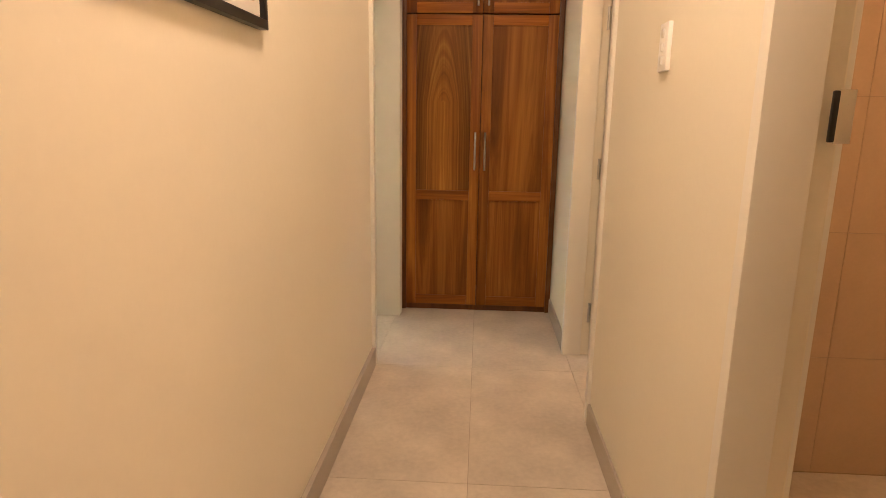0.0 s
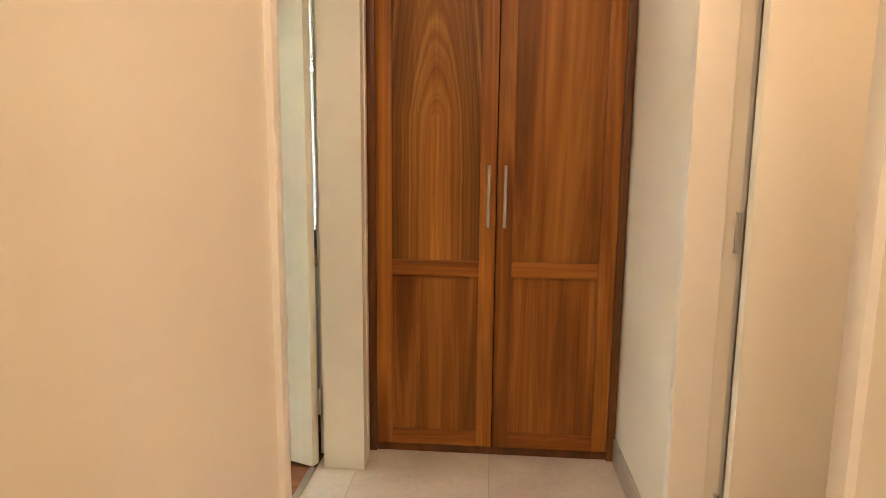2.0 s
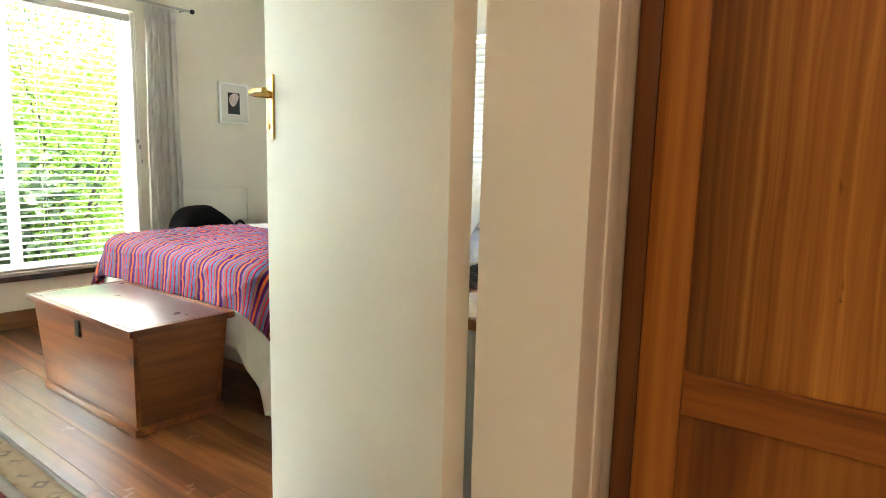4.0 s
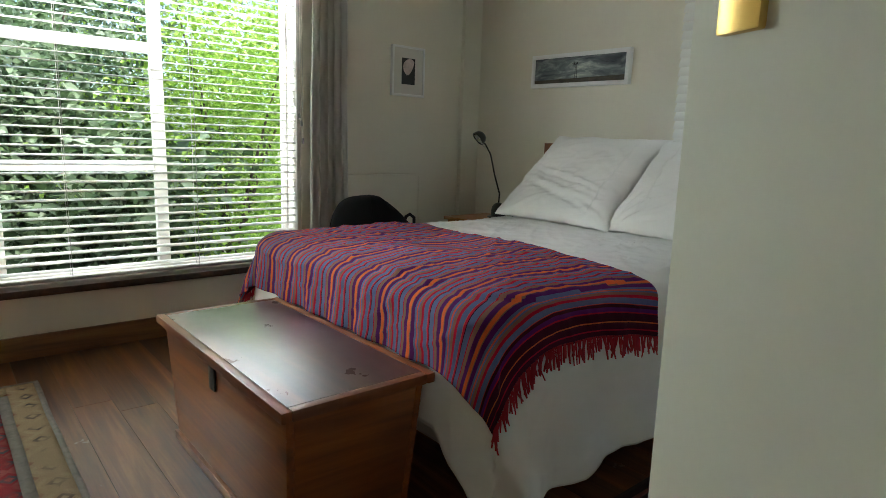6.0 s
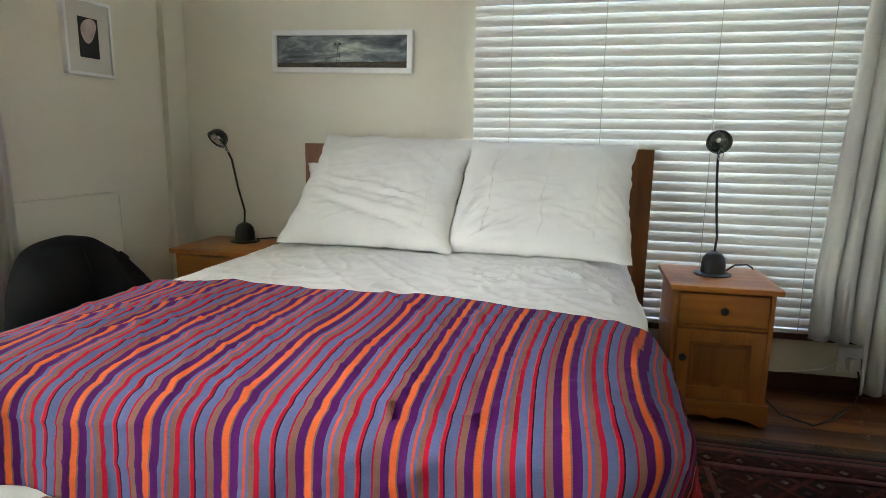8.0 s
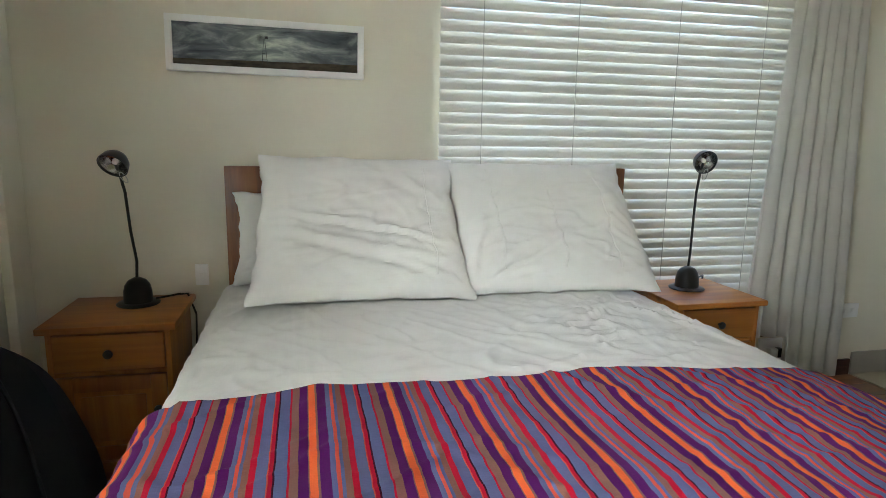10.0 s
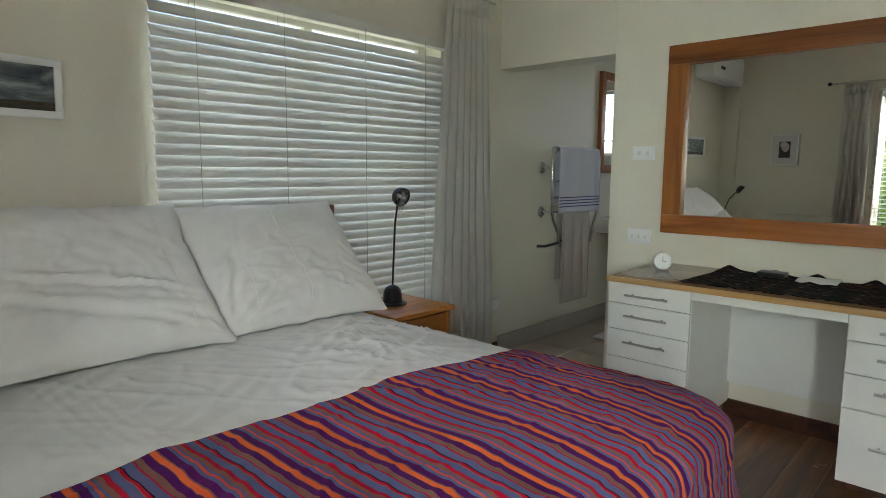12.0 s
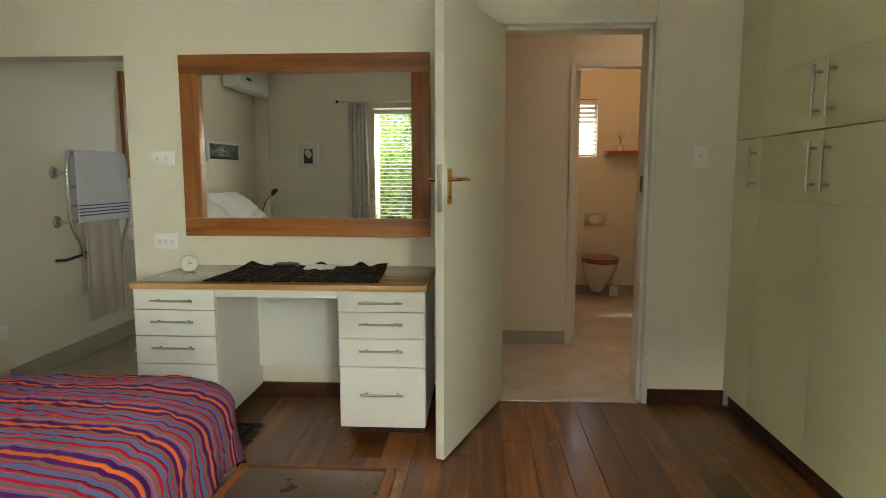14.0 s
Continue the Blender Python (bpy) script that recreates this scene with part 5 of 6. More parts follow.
bm = boxes((x0, x1, y0, NORTH - 0.002, z0, z0 + f), (x0, x1, y0, NORTH - 0.002, z1 - f, z1), (x0, x0 + f, y0, NORTH - 0.002, z0 + f, z1 - f), (x1 - f, x1, y0, NORTH - 0.002, z0 + f, z1 - f), bevel=0.002)
bm.transform(tilt)
part("frame", bm, PLASTIC, p, "white box frame")
bm = boxes((x0 + f - 0.001, x1 - f + 0.001, y0 + 0.010, y0 + 0.014, z0 + f - 0.001, z1 - f + 0.001))
bm.transform(tilt)
part("print", bm, SKY_PRINT, p, "dark cloudy landscape print")
bm = bmesh.new()
xm, yy = -3.715, y0 + 0.009
for dx in (-0.010, 0.010):
    tube([(xm + dx, yy, 1.462), (xm + dx * 0.15, yy, 1.555)], 0.0011, 4, bm=bm)
for z in (1.48, 1.50, 1.52):
    tube([(xm - 0.008, yy, z), (xm + 0.008, yy, z)], 0.0009, 4, bm=bm)
for i in range(10):
    a = i * math.pi / 5
    tube([(xm - 0.014, yy, 1.558), (xm - 0.014 + 0.014 * math.cos(a), yy, 1.558 + 0.014 * math.sin(a))], 0.0012, 4, bm=bm)
box(bm, xm + 0.002, xm + 0.014, yy - 0.001, yy + 0.001, 1.553, 1.563)
part("wind_pump", bm, PRINT_DARK, p, "small dark wind pump in the picture")

p = thing("framed_print", (WEST, 6.46, 1.51), "white framed photograph of a pale lily on black", "picture")
y0, y1, z0, z1, f, xf = 6.330, 6.592, 1.353, 1.668, 0.014, WEST + 0.026
part("frame", boxes((WEST + 0.001, xf, y0, y1, z0, z0 + f), (WEST + 0.001, xf, y0, y1, z1 - f, z1), (WEST + 0.001, xf, y0, y0 + f, z0 + f, z1 - f), (WEST + 0.001, xf, y1 - f, y1, z0 + f, z1 - f), bevel=0.002), PLASTIC, p)
part("mount", boxes((WEST + 0.001, WEST + 0.018, y0 + f, y1 - f, z0 + f, z1 - f)), PAPER, p, "white mount")
part("print", boxes((WEST + 0.018, WEST + 0.020, y0 + 0.078, y1 - 0.078, z0 + 0.075, z1 - 0.075)), PRINT_DARK, p, "black photograph")
bm = bmesh.new()
out = []
for i in range(22):
    a = 2 * math.pi * i / 22
    out.append((WEST + 0.0206, 6.461 + 0.042 * math.cos(a) + 0.006 * math.sin(2 * a), 1.540 + (0.048 if math.sin(a) > 0 else 0.052) * math.sin(a) + 0.014 * math.cos(a)))
f1 = bm.faces.new([bm.verts.new(q) for q in out])
part("lily", bm, LILY, p, "pale pink lily bloom", smooth=False)

pan = thing("panel_heater", (WEST, 6.28, 0.5), "flat cream wall panel heater with rounded corners", "heater")
part("panel", boxes((WEST + 0.001, WEST + 0.018, 5.90, 6.562, 0.20, 0.846), bevel=0.008), WALL, pan)
part("wire", tube([(WEST + 0.012, 5.9, 0.85), (WEST + 0.012, 6.3, 0.853), (WEST + 0.012, 6.54, 0.850), (WEST + 0.012, 6.572, 0.83), (WEST + 0.012, 6.575, 0.45)], 0.003, 6), WALL, pan, "painted-over wire along the edge")

# ---- soft black bag by the curtain ----
bag = thing("black_bag", (-4.32, 6.1, 0), "large soft black bag standing by the curtain", "bag")


def bag_place(u, v):
    a, b = u * 2 * math.pi, v * math.pi / 2
    h = 0.735 * math.sin(b) ** 0.8
    w = math.cos(b) ** 0.55
    lean = 0.10 * math.sin(b)
    n = 1 + 0.10 * wobble(math.cos(a) * 1.5, math.sin(a) * 1.5, v * 2.5)
    return Vector((-4.33 + 0.21 * w * n * math.cos(a) + 0.02 * lean, 6.12 - lean + 0.40 * w * n * math.sin(a) + 0.06 * (1 - math.sin(b)), 0.004 + h * (1 - 0.35 * max(0, math.sin(a)) * w)))


part("body", sheet(48, 24, bag_place), BAG, bag)
part("strap", tube([(-4.50, 6.36, 0.52), (-4.49, 6.385, 0.575), (-4.49, 6.415, 0.59), (-4.49, 6.45, 0.565), (-4.50, 6.46, 0.50)], 0.011, 8), BAG, bag, "black carrying strap")
part("seam", tube([bag_place(0.93, v / 14) + Vector((0.004, 0, 0)) for v in range(1, 13)], 0.005, 6), BAG, bag, "piped seam")

# ---- chest at the foot of the bed ----
CX0, CX1, CY0, CY1 = -3.47, -2.497, 4.563, 5.008
ch = thing("wooden_chest", ((CX0 + CX1) / 2, (CY0 + CY1) / 2, 0), "old varnished wooden blanket chest, closed, with a worn dark lid", "chest")


def tapered(x0, x1, y0, y1, z0, z1, inset, bevel=0.003):
    bm = boxes((x0, x1, y0, y1, z0, z1), bevel=bevel)
    xm, ym = (CX0 + CX1) / 2, (CY0 + CY1) / 2
    for v in bm.verts:
        k = 1 - inset * (0.43 - v.co.z) / 0.43
        v.co.x, v.co.y = xm + (v.co.x - xm) * k, ym + (v.co.y - ym) * k
    return bm


for y0, y1 in ((CY0 + 0.022, CY0 + 0.042), (CY1 - 0.042, CY1 - 0.022)):
    part("side_board", tapered(CX0 + 0.022, CX1 - 0.022, y0, y1, 0.035, 0.413, 0.10), CHEST_WOOD, ch)
for x0, x1 in ((CX0 + 0.0225, CX0 + 0.042), (CX1 - 0.042, CX1 - 0.0225)):
    part("end_board", tapered(x0, x1, CY0 + 0.043, CY1 - 0.043, 0.035, 0.413, 0.10), CHEST_END, ch)
part("plinth", tapered(CX0 + 0.010, CX1 - 0.010, CY0 + 0.010, CY1 - 0.010, 0.0, 0.034, 0.10), CHEST_WOOD, ch)
part("lid", boxes((CX0 + 0.028, CX1 - 0.028, CY0 + 0.028, CY1 - 0.028, 0.4165, 0.442), bevel=0.002), CHEST_TOP, ch, "dark worn lid with scratches and stains")
for row, m in (((CX0, CX1, CY0, CY0 + 0.0275, 0.414, 0.4425), CHEST_WOOD), ((CX0, CX1, CY1 - 0.0275, CY1, 0.414, 0.4425), CHEST_WOOD),
               ((CX0, CX0 + 0.0275, CY0 + 0.028, CY1 - 0.028, 0.414, 0.4425), CHEST_END), ((CX1 - 0.0275, CX1, CY0 + 0.028, CY1 - 0.028, 0.414, 0.4425), CHEST_END)):
    part("lid_edge", boxes(row, bevel=0.005), m, ch)
part("lock", boxes((-3.02, -2.975, CY0 + 0.018, CY0 + 0.026, 0.325, 0.395), bevel=0.004), BLACK, ch, "black iron lock plate")
for i in range(8):
    for e in (0, 1):
        z = 0.06 + i * 0.042
        k = 1 - 0.10 * (0.43 - z) / 0.43
        xe = (CX0 + CX1) / 2 + ((CX1 - 0.0222) - (CX0 + CX1) / 2) * k
        ye = (CY0 + CY1) / 2 + ((CY0 + 0.034 if e == 0 else CY1 - 0.034) - (CY0 + CY1) / 2) * k
        part("dovetail", boxes((xe - 0.004, xe + 0.0012, ye - 0.011, ye + 0.011, z, z + 0.021)), CHEST_WOOD, ch, smooth=False)


# ---- rugs ----
def rug(name, x0, x1, y0, y1, z, bands, label, fringe=None, thick=0.007):
    """bands: (inset from the edge, material), from the outside in."""
    r = thing(name, ((x0 + x1) / 2, (y0 + y1) / 2, 0), label, "rug")
    insets = [b[0] for b in bands]
    for i, (ins, m) in enumerate(bands):
        nxt = insets[i + 1] if i + 1 < len(bands) else None
        def piece(xa, xb, ya, yb, lift):
            nu, nv = max(2, int((xb - xa) / 0.03)), max(2, int((yb - ya) / 0.03))
            def at(u, v):
                x, y = xa + (xb - xa) * u, ya + (yb - ya) * v
                return Vector((x + 0.004 * wobble(x * 3, y * 3, 1), y + 0.004 * wobble(x * 3, y * 3, 2), z + thick + lift + 0.0015 * wobble(x * 4, y * 4, 5)))
            return sheet(nu, nv, at, uv=lambda u, v: (xa - x0 + (xb - xa) * u, ya - y0 + (yb - ya) * v))
        if nxt is None:
            ob = part("field", piece(x0 + ins, x1 - ins, y0 + ins, y1 - ins, 0.0), m, r, "patterned woven field")
        else:
            bm = piece(x0 + ins, x1 - ins, y0 + ins, y0 + nxt, 0.0)
            for q in ((x0 + ins, x1 - ins, y1 - nxt, y1 - ins), (x0 + ins, x0 + nxt, y0 + nxt, y1 - nxt), (x1 - nxt, x1 - ins, y0 + nxt, y1 - nxt)):
                b2 = piece(*q, 0.0)
                me = bpy.data.meshes.new("tmp")
                b2.to_mesh(me)
                b2.free()
                bm.from_mesh(me)
                bpy.data.meshes.remove(me)
            ob = part("border", bm, m, r, "woven border band")
        thicken(ob, thick, -1)
    if fringe:
        rnd = random.Random(name)
        for ye, sgn in ((y1, 1), (y0, -1)):
            bm = bmesh.new()
            n = int((x1 - x0) / 0.009)
            for i in range(n):
                x = x0 + (i + rnd.random()) * (x1 - x0) / n
                l = rnd.uniform(0.02, 0.055)
                tube([(x, ye - 0.004 * sgn, z + 0.006), (x + rnd.gauss(0, 0.006), ye + sgn * l * 0.5, z + 0.006), (x + rnd.gauss(0, 0.014), ye + sgn * l, z + 0.003)], 0.0022, 4, bm=bm)
            part("fringe", bm, fringe, r, "short tangled wool fringe")
    return r


rug("kilim_rug", -2.245, -1.20, 5.45, 6.475, 0.0, [(0.0, RUG_A_EDGE), (0.035, RUG_A_RED), (0.05, RUG_A_EDGE), (0.065, RUG_A_RED), (0.095, RUG_A), (0.19, RUG_A_RED), (0.215, RUG_A)],
    "dark brown and red patterned kilim with wool fringe", RUG_FRINGE)
rug("red_rug", -4.25, -2.12, 3.18, 4.285, 0.0, [(0.0, RUG_B_GREY), (0.02, RUG_B_TAN), (0.115, RUG_B_GREY), (0.15, RUG_B), (0.30, RUG_B_GREY), (0.335, RUG_B_TAN), (0.42, RUG_B)],
    "red oriental rug with tan floral borders before the chest")

# ---- wardrobe wall ----
WY = 2.99
edges = [-0.795, -1.09, -1.615, -2.14, -2.665, -3.19, -3.715, -4.24, -4.615]
for i, (xb, xa) in enumerate(zip(edges, edges[1:])):
    w = thing("wardrobe", ((xa + xb) / 2, WY - 0.3, 0), "built-in wardrobe with plain cream doors and steel bar handles, closed", "wardrobe", "built-in wardrobes")
    part("carcass", boxes((xa + 0.001, xb - 0.001, 2.37, WY - 0.025, 0.075, 2.64)), WARDROBE, w)
    part("plinth", boxes((xa + 0.001, xb - 0.001, WY - 0.05, WY - 0.03, 0.0, 0.074)), DARK_WOOD, w, "dark recessed plinth")
    hx = xa + 0.05 if i == 0 or i % 2 else xb - 0.05
    if i == 0:
        hx = -1.032
    for z0, z1, cuts, h in ((0.078, 1.4325, (1.145,), (1.19, 1.39)), (1.4365, 2.62, (1.713, 1.985), (1.48, 1.688))):
        zs = [z0, *cuts, z1]
        slabs = [boxes((xa + 0.0003, xb - 0.0003, WY - 0.022, WY, a + 0.0006, b - 0.0006), bevel=0.0005) for a, b in zip(zs, zs[1:])]
        held = 0 if z0 > 1 else 1
        d = part("door", slabs[held], WARDROBE, w)
        for j, slab in enumerate(slabs):
            if j != held:
                part("panel", slab, WARDROBE, d)
        if i == 0 and z0 > 1:
            continue
        bm = tube([(hx, WY + 0.034, h[0]), (hx, WY + 0.034, h[1])], 0.0065, 10)
        for z in (h[0] + 0.028, h[1] - 0.028):
            tube([(hx, WY - 0.002, z), (hx, WY + 0.034, z)], 0.0055, 8, bm=bm)
        part("handle", bm, STEEL, d, "brushed steel bar handle")

# ---- dressing table ----
DX = -1.387
dt = thing("dressing_table", (-1.1, 5.26, 0), "white dressing table with two drawer pedestals and a varnished wooden top", "dressing table")
part("tabletop", boxes((DX - 0.010, EAST - 0.002, 4.580, 5.945, 0.733, 0.7575), bevel=0.003), DESK_TOP, dt, "glossy varnished wooden top")
part("edge_strip", boxes((DX - 0.022, DX - 0.0105, 4.568, 5.957, 0.732, 0.757), (DX - 0.010, EAST - 0.002, 4.568, 4.5795, 0.732, 0.757), (DX - 0.010, EAST - 0.002, 5.9455, 5.957, 0.732, 0.757), bevel=0.003),
     DESK_EDGE, dt, "pale wooden edging")
part("modesty_panel", boxes((-0.835, -0.817, 4.985, 5.562, 0.19, 0.731)), LAMINATE, dt)
part("apron", boxes((DX, DX + 0.018, 4.982, 5.56, 0.694, 0.731), bevel=0.001), LAMINATE, dt)
part("support_rail", boxes((-0.86, -0.836, 4.985, 5.562, 0.60, 0.70), bevel=0.001), LAMINATE, dt)
for ya, yb, sill in ((5.562, 5.952, 0.078), (4.578, 4.980, 0.078)):
    p = part("pedestal", boxes((DX + 0.020, EAST - 0.003, ya, ya + 0.016, sill, 0.731), (DX + 0.020, EAST - 0.003, yb - 0.016, yb, sill, 0.731), (DX + 0.020, EAST - 0.003, ya + 0.016, yb - 0.016, sill, sill + 0.016),
                               (DX + 0.05, EAST - 0.003, ya + 0.016, yb - 0.016, sill + 0.016, 0.70)), LAMINATE, dt)
    part("plinth", boxes((DX + 0.13, EAST - 0.02, ya + 0.02, yb - 0.02, 0.0, sill)), DARK_WOOD, p, "dark plinth")
    zs = (0.729, 0.630, 0.504, 0.370, sill)
    for za, zb in zip(zs, zs[1:]):
        d = part("drawer_front", boxes((DX, DX + 0.018, ya + 0.0015, yb - 0.0015, zb + 0.002, za - 0.002), bevel=0.0012), LAMINATE, p)
        zc = za - 0.052 if za - zb < 0.2 else za - 0.125
        ym = (ya + yb) / 2
        bm = tube([(DX - 0.030, ym - 0.100, zc), (DX - 0.030, ym + 0.100, zc)], 0.0055, 10)
        for y in (ym - 0.072, ym + 0.072):
            tube([(DX + 0.002, y, zc), (DX - 0.030, y, zc)], 0.0045, 8, bm=bm)
        part("handle", bm, STEEL, d, "slim steel bar handle")

mir = thing("wall_mirror", (EAST, 5.27, 1.41), "large wall mirror in a knotty pine frame over the dressing table", "mirror")
MX = -0.845
y0, y1, z0, z1, fw = 4.597, 5.949, 0.925, 1.897, 0.098
part("frame_rail", boxes((MX, EAST - 0.004, y0, y1, z0, z0 + fw), bevel=0.004), FRAME_WOOD, mir)
part("frame_rail", boxes((MX, EAST - 0.004, y0, y1, z1 - fw, z1), bevel=0.004), FRAME_WOOD, mir)
part("frame_stile", boxes((MX + 0.001, EAST - 0.004, y0 + 0.0005, y0 + fw, z0 + fw + 0.0005, z1 - fw - 0.0005), bevel=0.003), FRAME_WOOD_Z, mir)
part("frame_stile", boxes((MX + 0.001, EAST - 0.004, y1 - fw, y1 - 0.0005, z0 + fw + 0.0005, z1 - fw - 0.0005), bevel=0.003), FRAME_WOOD_Z, mir)
bm = boxes((-0.003, 0.003, -(y1 - y0) / 2 + fw - 0.004, (y1 - y0) / 2 - fw + 0.004, z0 + fw - 0.004, z1 - fw + 0.004))
bm.transform(pose(MX + 0.022, (y0 + y1) / 2, 0, 0, 0.17, -1.0))
part("mirror_glass", bm, MIRROR, mir, smooth=False)

# things on the dressing table
ck = thing("alarm_clock", (-1.06, 5.84, 0.7575), "small round chrome alarm clock with a pale dial", "clock")
mck = pose(-1.06, 5.835, 0.7575 + 0.047, 90, 0, -62)
part("case", lathe([(0, -0.016), (0.036, -0.016), (0.043, -0.010), (0.044, 0.010), (0.041, 0.017), (0.038, 0.017), (0.038, 0.013), (0, 0.013)], mck, 32), STEEL, ck)
part("dial", lathe([(0, 0.0135), (0.0375, 0.0135), (0.0375, 0.0145), (0, 0.0148)], mck, 32), CLOCK_FACE, ck)
bm = boxes((-0.0012, 0.0012, -0.002, 0.026, 0.0152, 0.0158))
box(bm, -0.002, 0.016, -0.0013, 0.0013, 0.0152, 0.0158)
bm.transform(mck)
part("dial_hand", bm, BLACK, ck)
bm = bmesh.new()
for i in range(12):
    a = i * math.pi / 6
    tube([(0.029 * math.cos(a), 0.029 * math.sin(a), 0.0150), (0.034 * math.cos(a), 0.034 * math.sin(a), 0.0150)], 0.0009, 4, bm=bm)
bm.transform(mck)
part("hour_mark", bm, BLACK, ck)
for d in (-0.022, 0.022):
    part("foot", tube([mck @ Vector((d, -0.036, 0)), mck @ Vector((d * 1.3, -0.047, 0.004))], 0.004, 8), STEEL, ck)

rn = thing("table_runner", (-1.1, 5.22, 0.7575), "black woven table runner with a faint pattern, ruffled at the back", "table runner")


def runner_at(u, v):
    y = 5.635 - 0.84 * u
    x = -1.36 + 0.50 * v + 0.012 * math.sin(u * 17) * v
    ruck = 0.020 * max(0, v - 0.72) / 0.28 * (1 + math.sin(u * 26 + wobble(u * 6, 0, 3) * 3)) * 0.6
    return Vector((x, y - 0.03 * v * (1 - 2 * u), 0.7605 + ruck + 0.002 * (1 + wobble(u * 12, v * 8, 4))))


thicken(part("cloth", sheet(90, 40, runner_at, uv=lambda u, v: (u * 0.84, v * 0.5)), RUNNER, rn), 0.002, 1)
bl = thing("black_case", (-0.93, 5.36, 0.765), "small flat black case lying on the runner", "case")
part("body", boxes((-0.99, -0.90, 5.30, 5.42, 0.768, 0.792), bevel=0.010), BLACK, bl)
pp = thing("paper_tissue", (-0.95, 5.17, 0.765), "crumpled white paper on the runner", "paper")
part("sheet", sheet(16, 10, lambda u, v: Vector((-1.01 + 0.10 * v, 5.25 - 0.16 * u, 0.772 + 0.006 * wobble(u * 4, v * 4, 9) + 0.010 * v))), PLASTIC, pp)
thicken(pp.children[0], 0.003, 1)

# ---- air conditioner high in the corner ----
ac = thing("air_conditioner", (-4.15, NORTH - 0.1, 2.4), "white wall air conditioner high in the corner", "air conditioner")
part("body", boxes((-4.56, -3.76, NORTH - 0.20, NORTH - 0.001, 2.19, 2.46), bevel=0.035), PLASTIC, ac)
part("louvre", boxes((-4.52, -3.80, NORTH - 0.196, NORTH - 0.12, 2.178, 2.188), bevel=0.002), PLASTIC, ac)
part("display", boxes((-4.02, -3.92, NORTH - 0.204, NORTH - 0.198, 2.28, 2.31)), BLACK, ac, "small black display")

# ---- ensuite ----
tr = thing("towel_rail", (0.1, NORTH - 0.05, 1.1), "chrome heated towel rail on the ensuite wall", "towel rail")
YR = NORTH - 0.095
part("bracket", tube([(-0.29, NORTH - 0.002, 1.275), (-0.29, YR, 1.275)], 0.012, 10), CHROME, tr)
for x, z in ((-0.29, 1.275), (-0.29, 0.955), (0.38, 1.275), (0.38, 0.955)):
    b = part("flange", lathe([(0, 0), (0.040, 0), (0.042, 0.008), (0.030, 0.018), (0.010, 0.016), (0.009, 0.09), (0, 0.09)], pose(x, NORTH - 0.001, z, 90), 20), CHROME, tr, "round chrome wall flange")
hoop = [(-0.17, YR, 0.70), (-0.20, YR, 0.80), (-0.27, YR, 0.90), (-0.29, YR, 0.96), (-0.29, YR, 1.30)] + [(-0.29 + 0.08 * (1 - math.cos(a)), YR, 1.32 + 0.09 * math.sin(a)) for a in (0.3, 0.8, 1.3, 1.57)]
hoop += [(0.32 + 0.06 * math.sin(a), YR, 1.32 + 0.09 * math.cos(a)) for a in (0.0, 0.5, 1.0, 1.4)] + [(0.38, YR, 1.30), (0.38, YR, 0.96), (0.36, YR, 0.90), (0.30, YR, 0.80), (0.27, YR, 0.70)]
part("hoop", tube(hoop, 0.013, 10), CHROME, tr)
for z in (1.18, 1.06, 0.955):
    part("bar", tube([(-0.31, YR, z), (0.40, YR, z)], 0.008, 8), CHROME, tr)
part("cord", tube([(-0.33, NORTH - 0.01, 0.705), (-0.26, NORTH - 0.03, 0.70), (-0.20, YR, 0.725), (-0.15, YR, 0.74)], 0.010, 8), BLACK, tr, "black switch and cord")


def towel(name, x0, x1, ztop, zfront, zback, yc, drop, mat, label, seed):
    t = thing(name, ((x0 + x1) / 2, yc, ztop), label, "towel", "towels on the rail")
    def at(u, v):
        x = x0 + (x1 - x0) * u
        total = (ztop - zfront) + 0.05 + (ztop - zback)
        s = v * total
        k = min(1.0, abs(s - (ztop - zback)) / 0.15)
        rip = 0.012 * math.sin(u * 9 + seed) * k + 0.009 * wobble(u * 4, s * 2.0, seed)
        if s < ztop - zback:
            return Vector((x, yc + drop + rip * 0.4, zback + s))
        if s < ztop - zback + 0.05:
            a = (s - (ztop - zback)) / 0.05 * math.pi
            return Vector((x, yc + drop * math.cos(a), ztop + 0.012 * math.sin(a)))
        d = s - (ztop - zback) - 0.05
        return Vector((x + 0.02 * (u - 0.5) * d, yc - drop - abs(rip), ztop - d))
    thicken(part("cloth", sheet(30, 60, at), mat, t), 0.006, 0)
    return t, at


towel("towel", -0.185, 0.20, 0.965, 0.27, 0.45, YR, 0.018, TOWEL_B, "long beige towel hanging from the rail", 2)
tw, at = towel("towel", -0.255, 0.31, 1.415, 0.945, 1.0, YR, 0.030, TOWEL_L, "pale lilac towel with navy stripes on the rail", 5)
for k in range(4):
    z = 1.055 - 0.022 * k
    def line(u, v, z=z):
        total = (1.415 - 0.945) + 0.05 + (1.415 - 1.0)
        q = at(u, ((1.415 - 1.0) + 0.05 + (1.415 - (z + 0.008 * v))) / total)
        return q + Vector((0, -0.005, 0))
    part("stripe", sheet(30, 1, line), TOWEL_STRIPE, tw, "navy woven stripe")
em = thing("ensuite_mirror", (0.9, NORTH - 0.02, 1.64), "wood framed mirror on the ensuite wall", "mirror")
part("frame", boxes((0.50, 0.565, NORTH - 0.035, NORTH - 0.002, 1.24, 2.05), (1.25, 1.315, NORTH - 0.035, NORTH - 0.002, 1.24, 2.05),
                    (0.565, 1.25, NORTH - 0.035, NORTH - 0.002, 1.24, 1.305), (0.565, 1.25, NORTH - 0.035, NORTH - 0.002, 1.985, 2.05), bevel=0.003), FRAME_WOOD_Z, em)
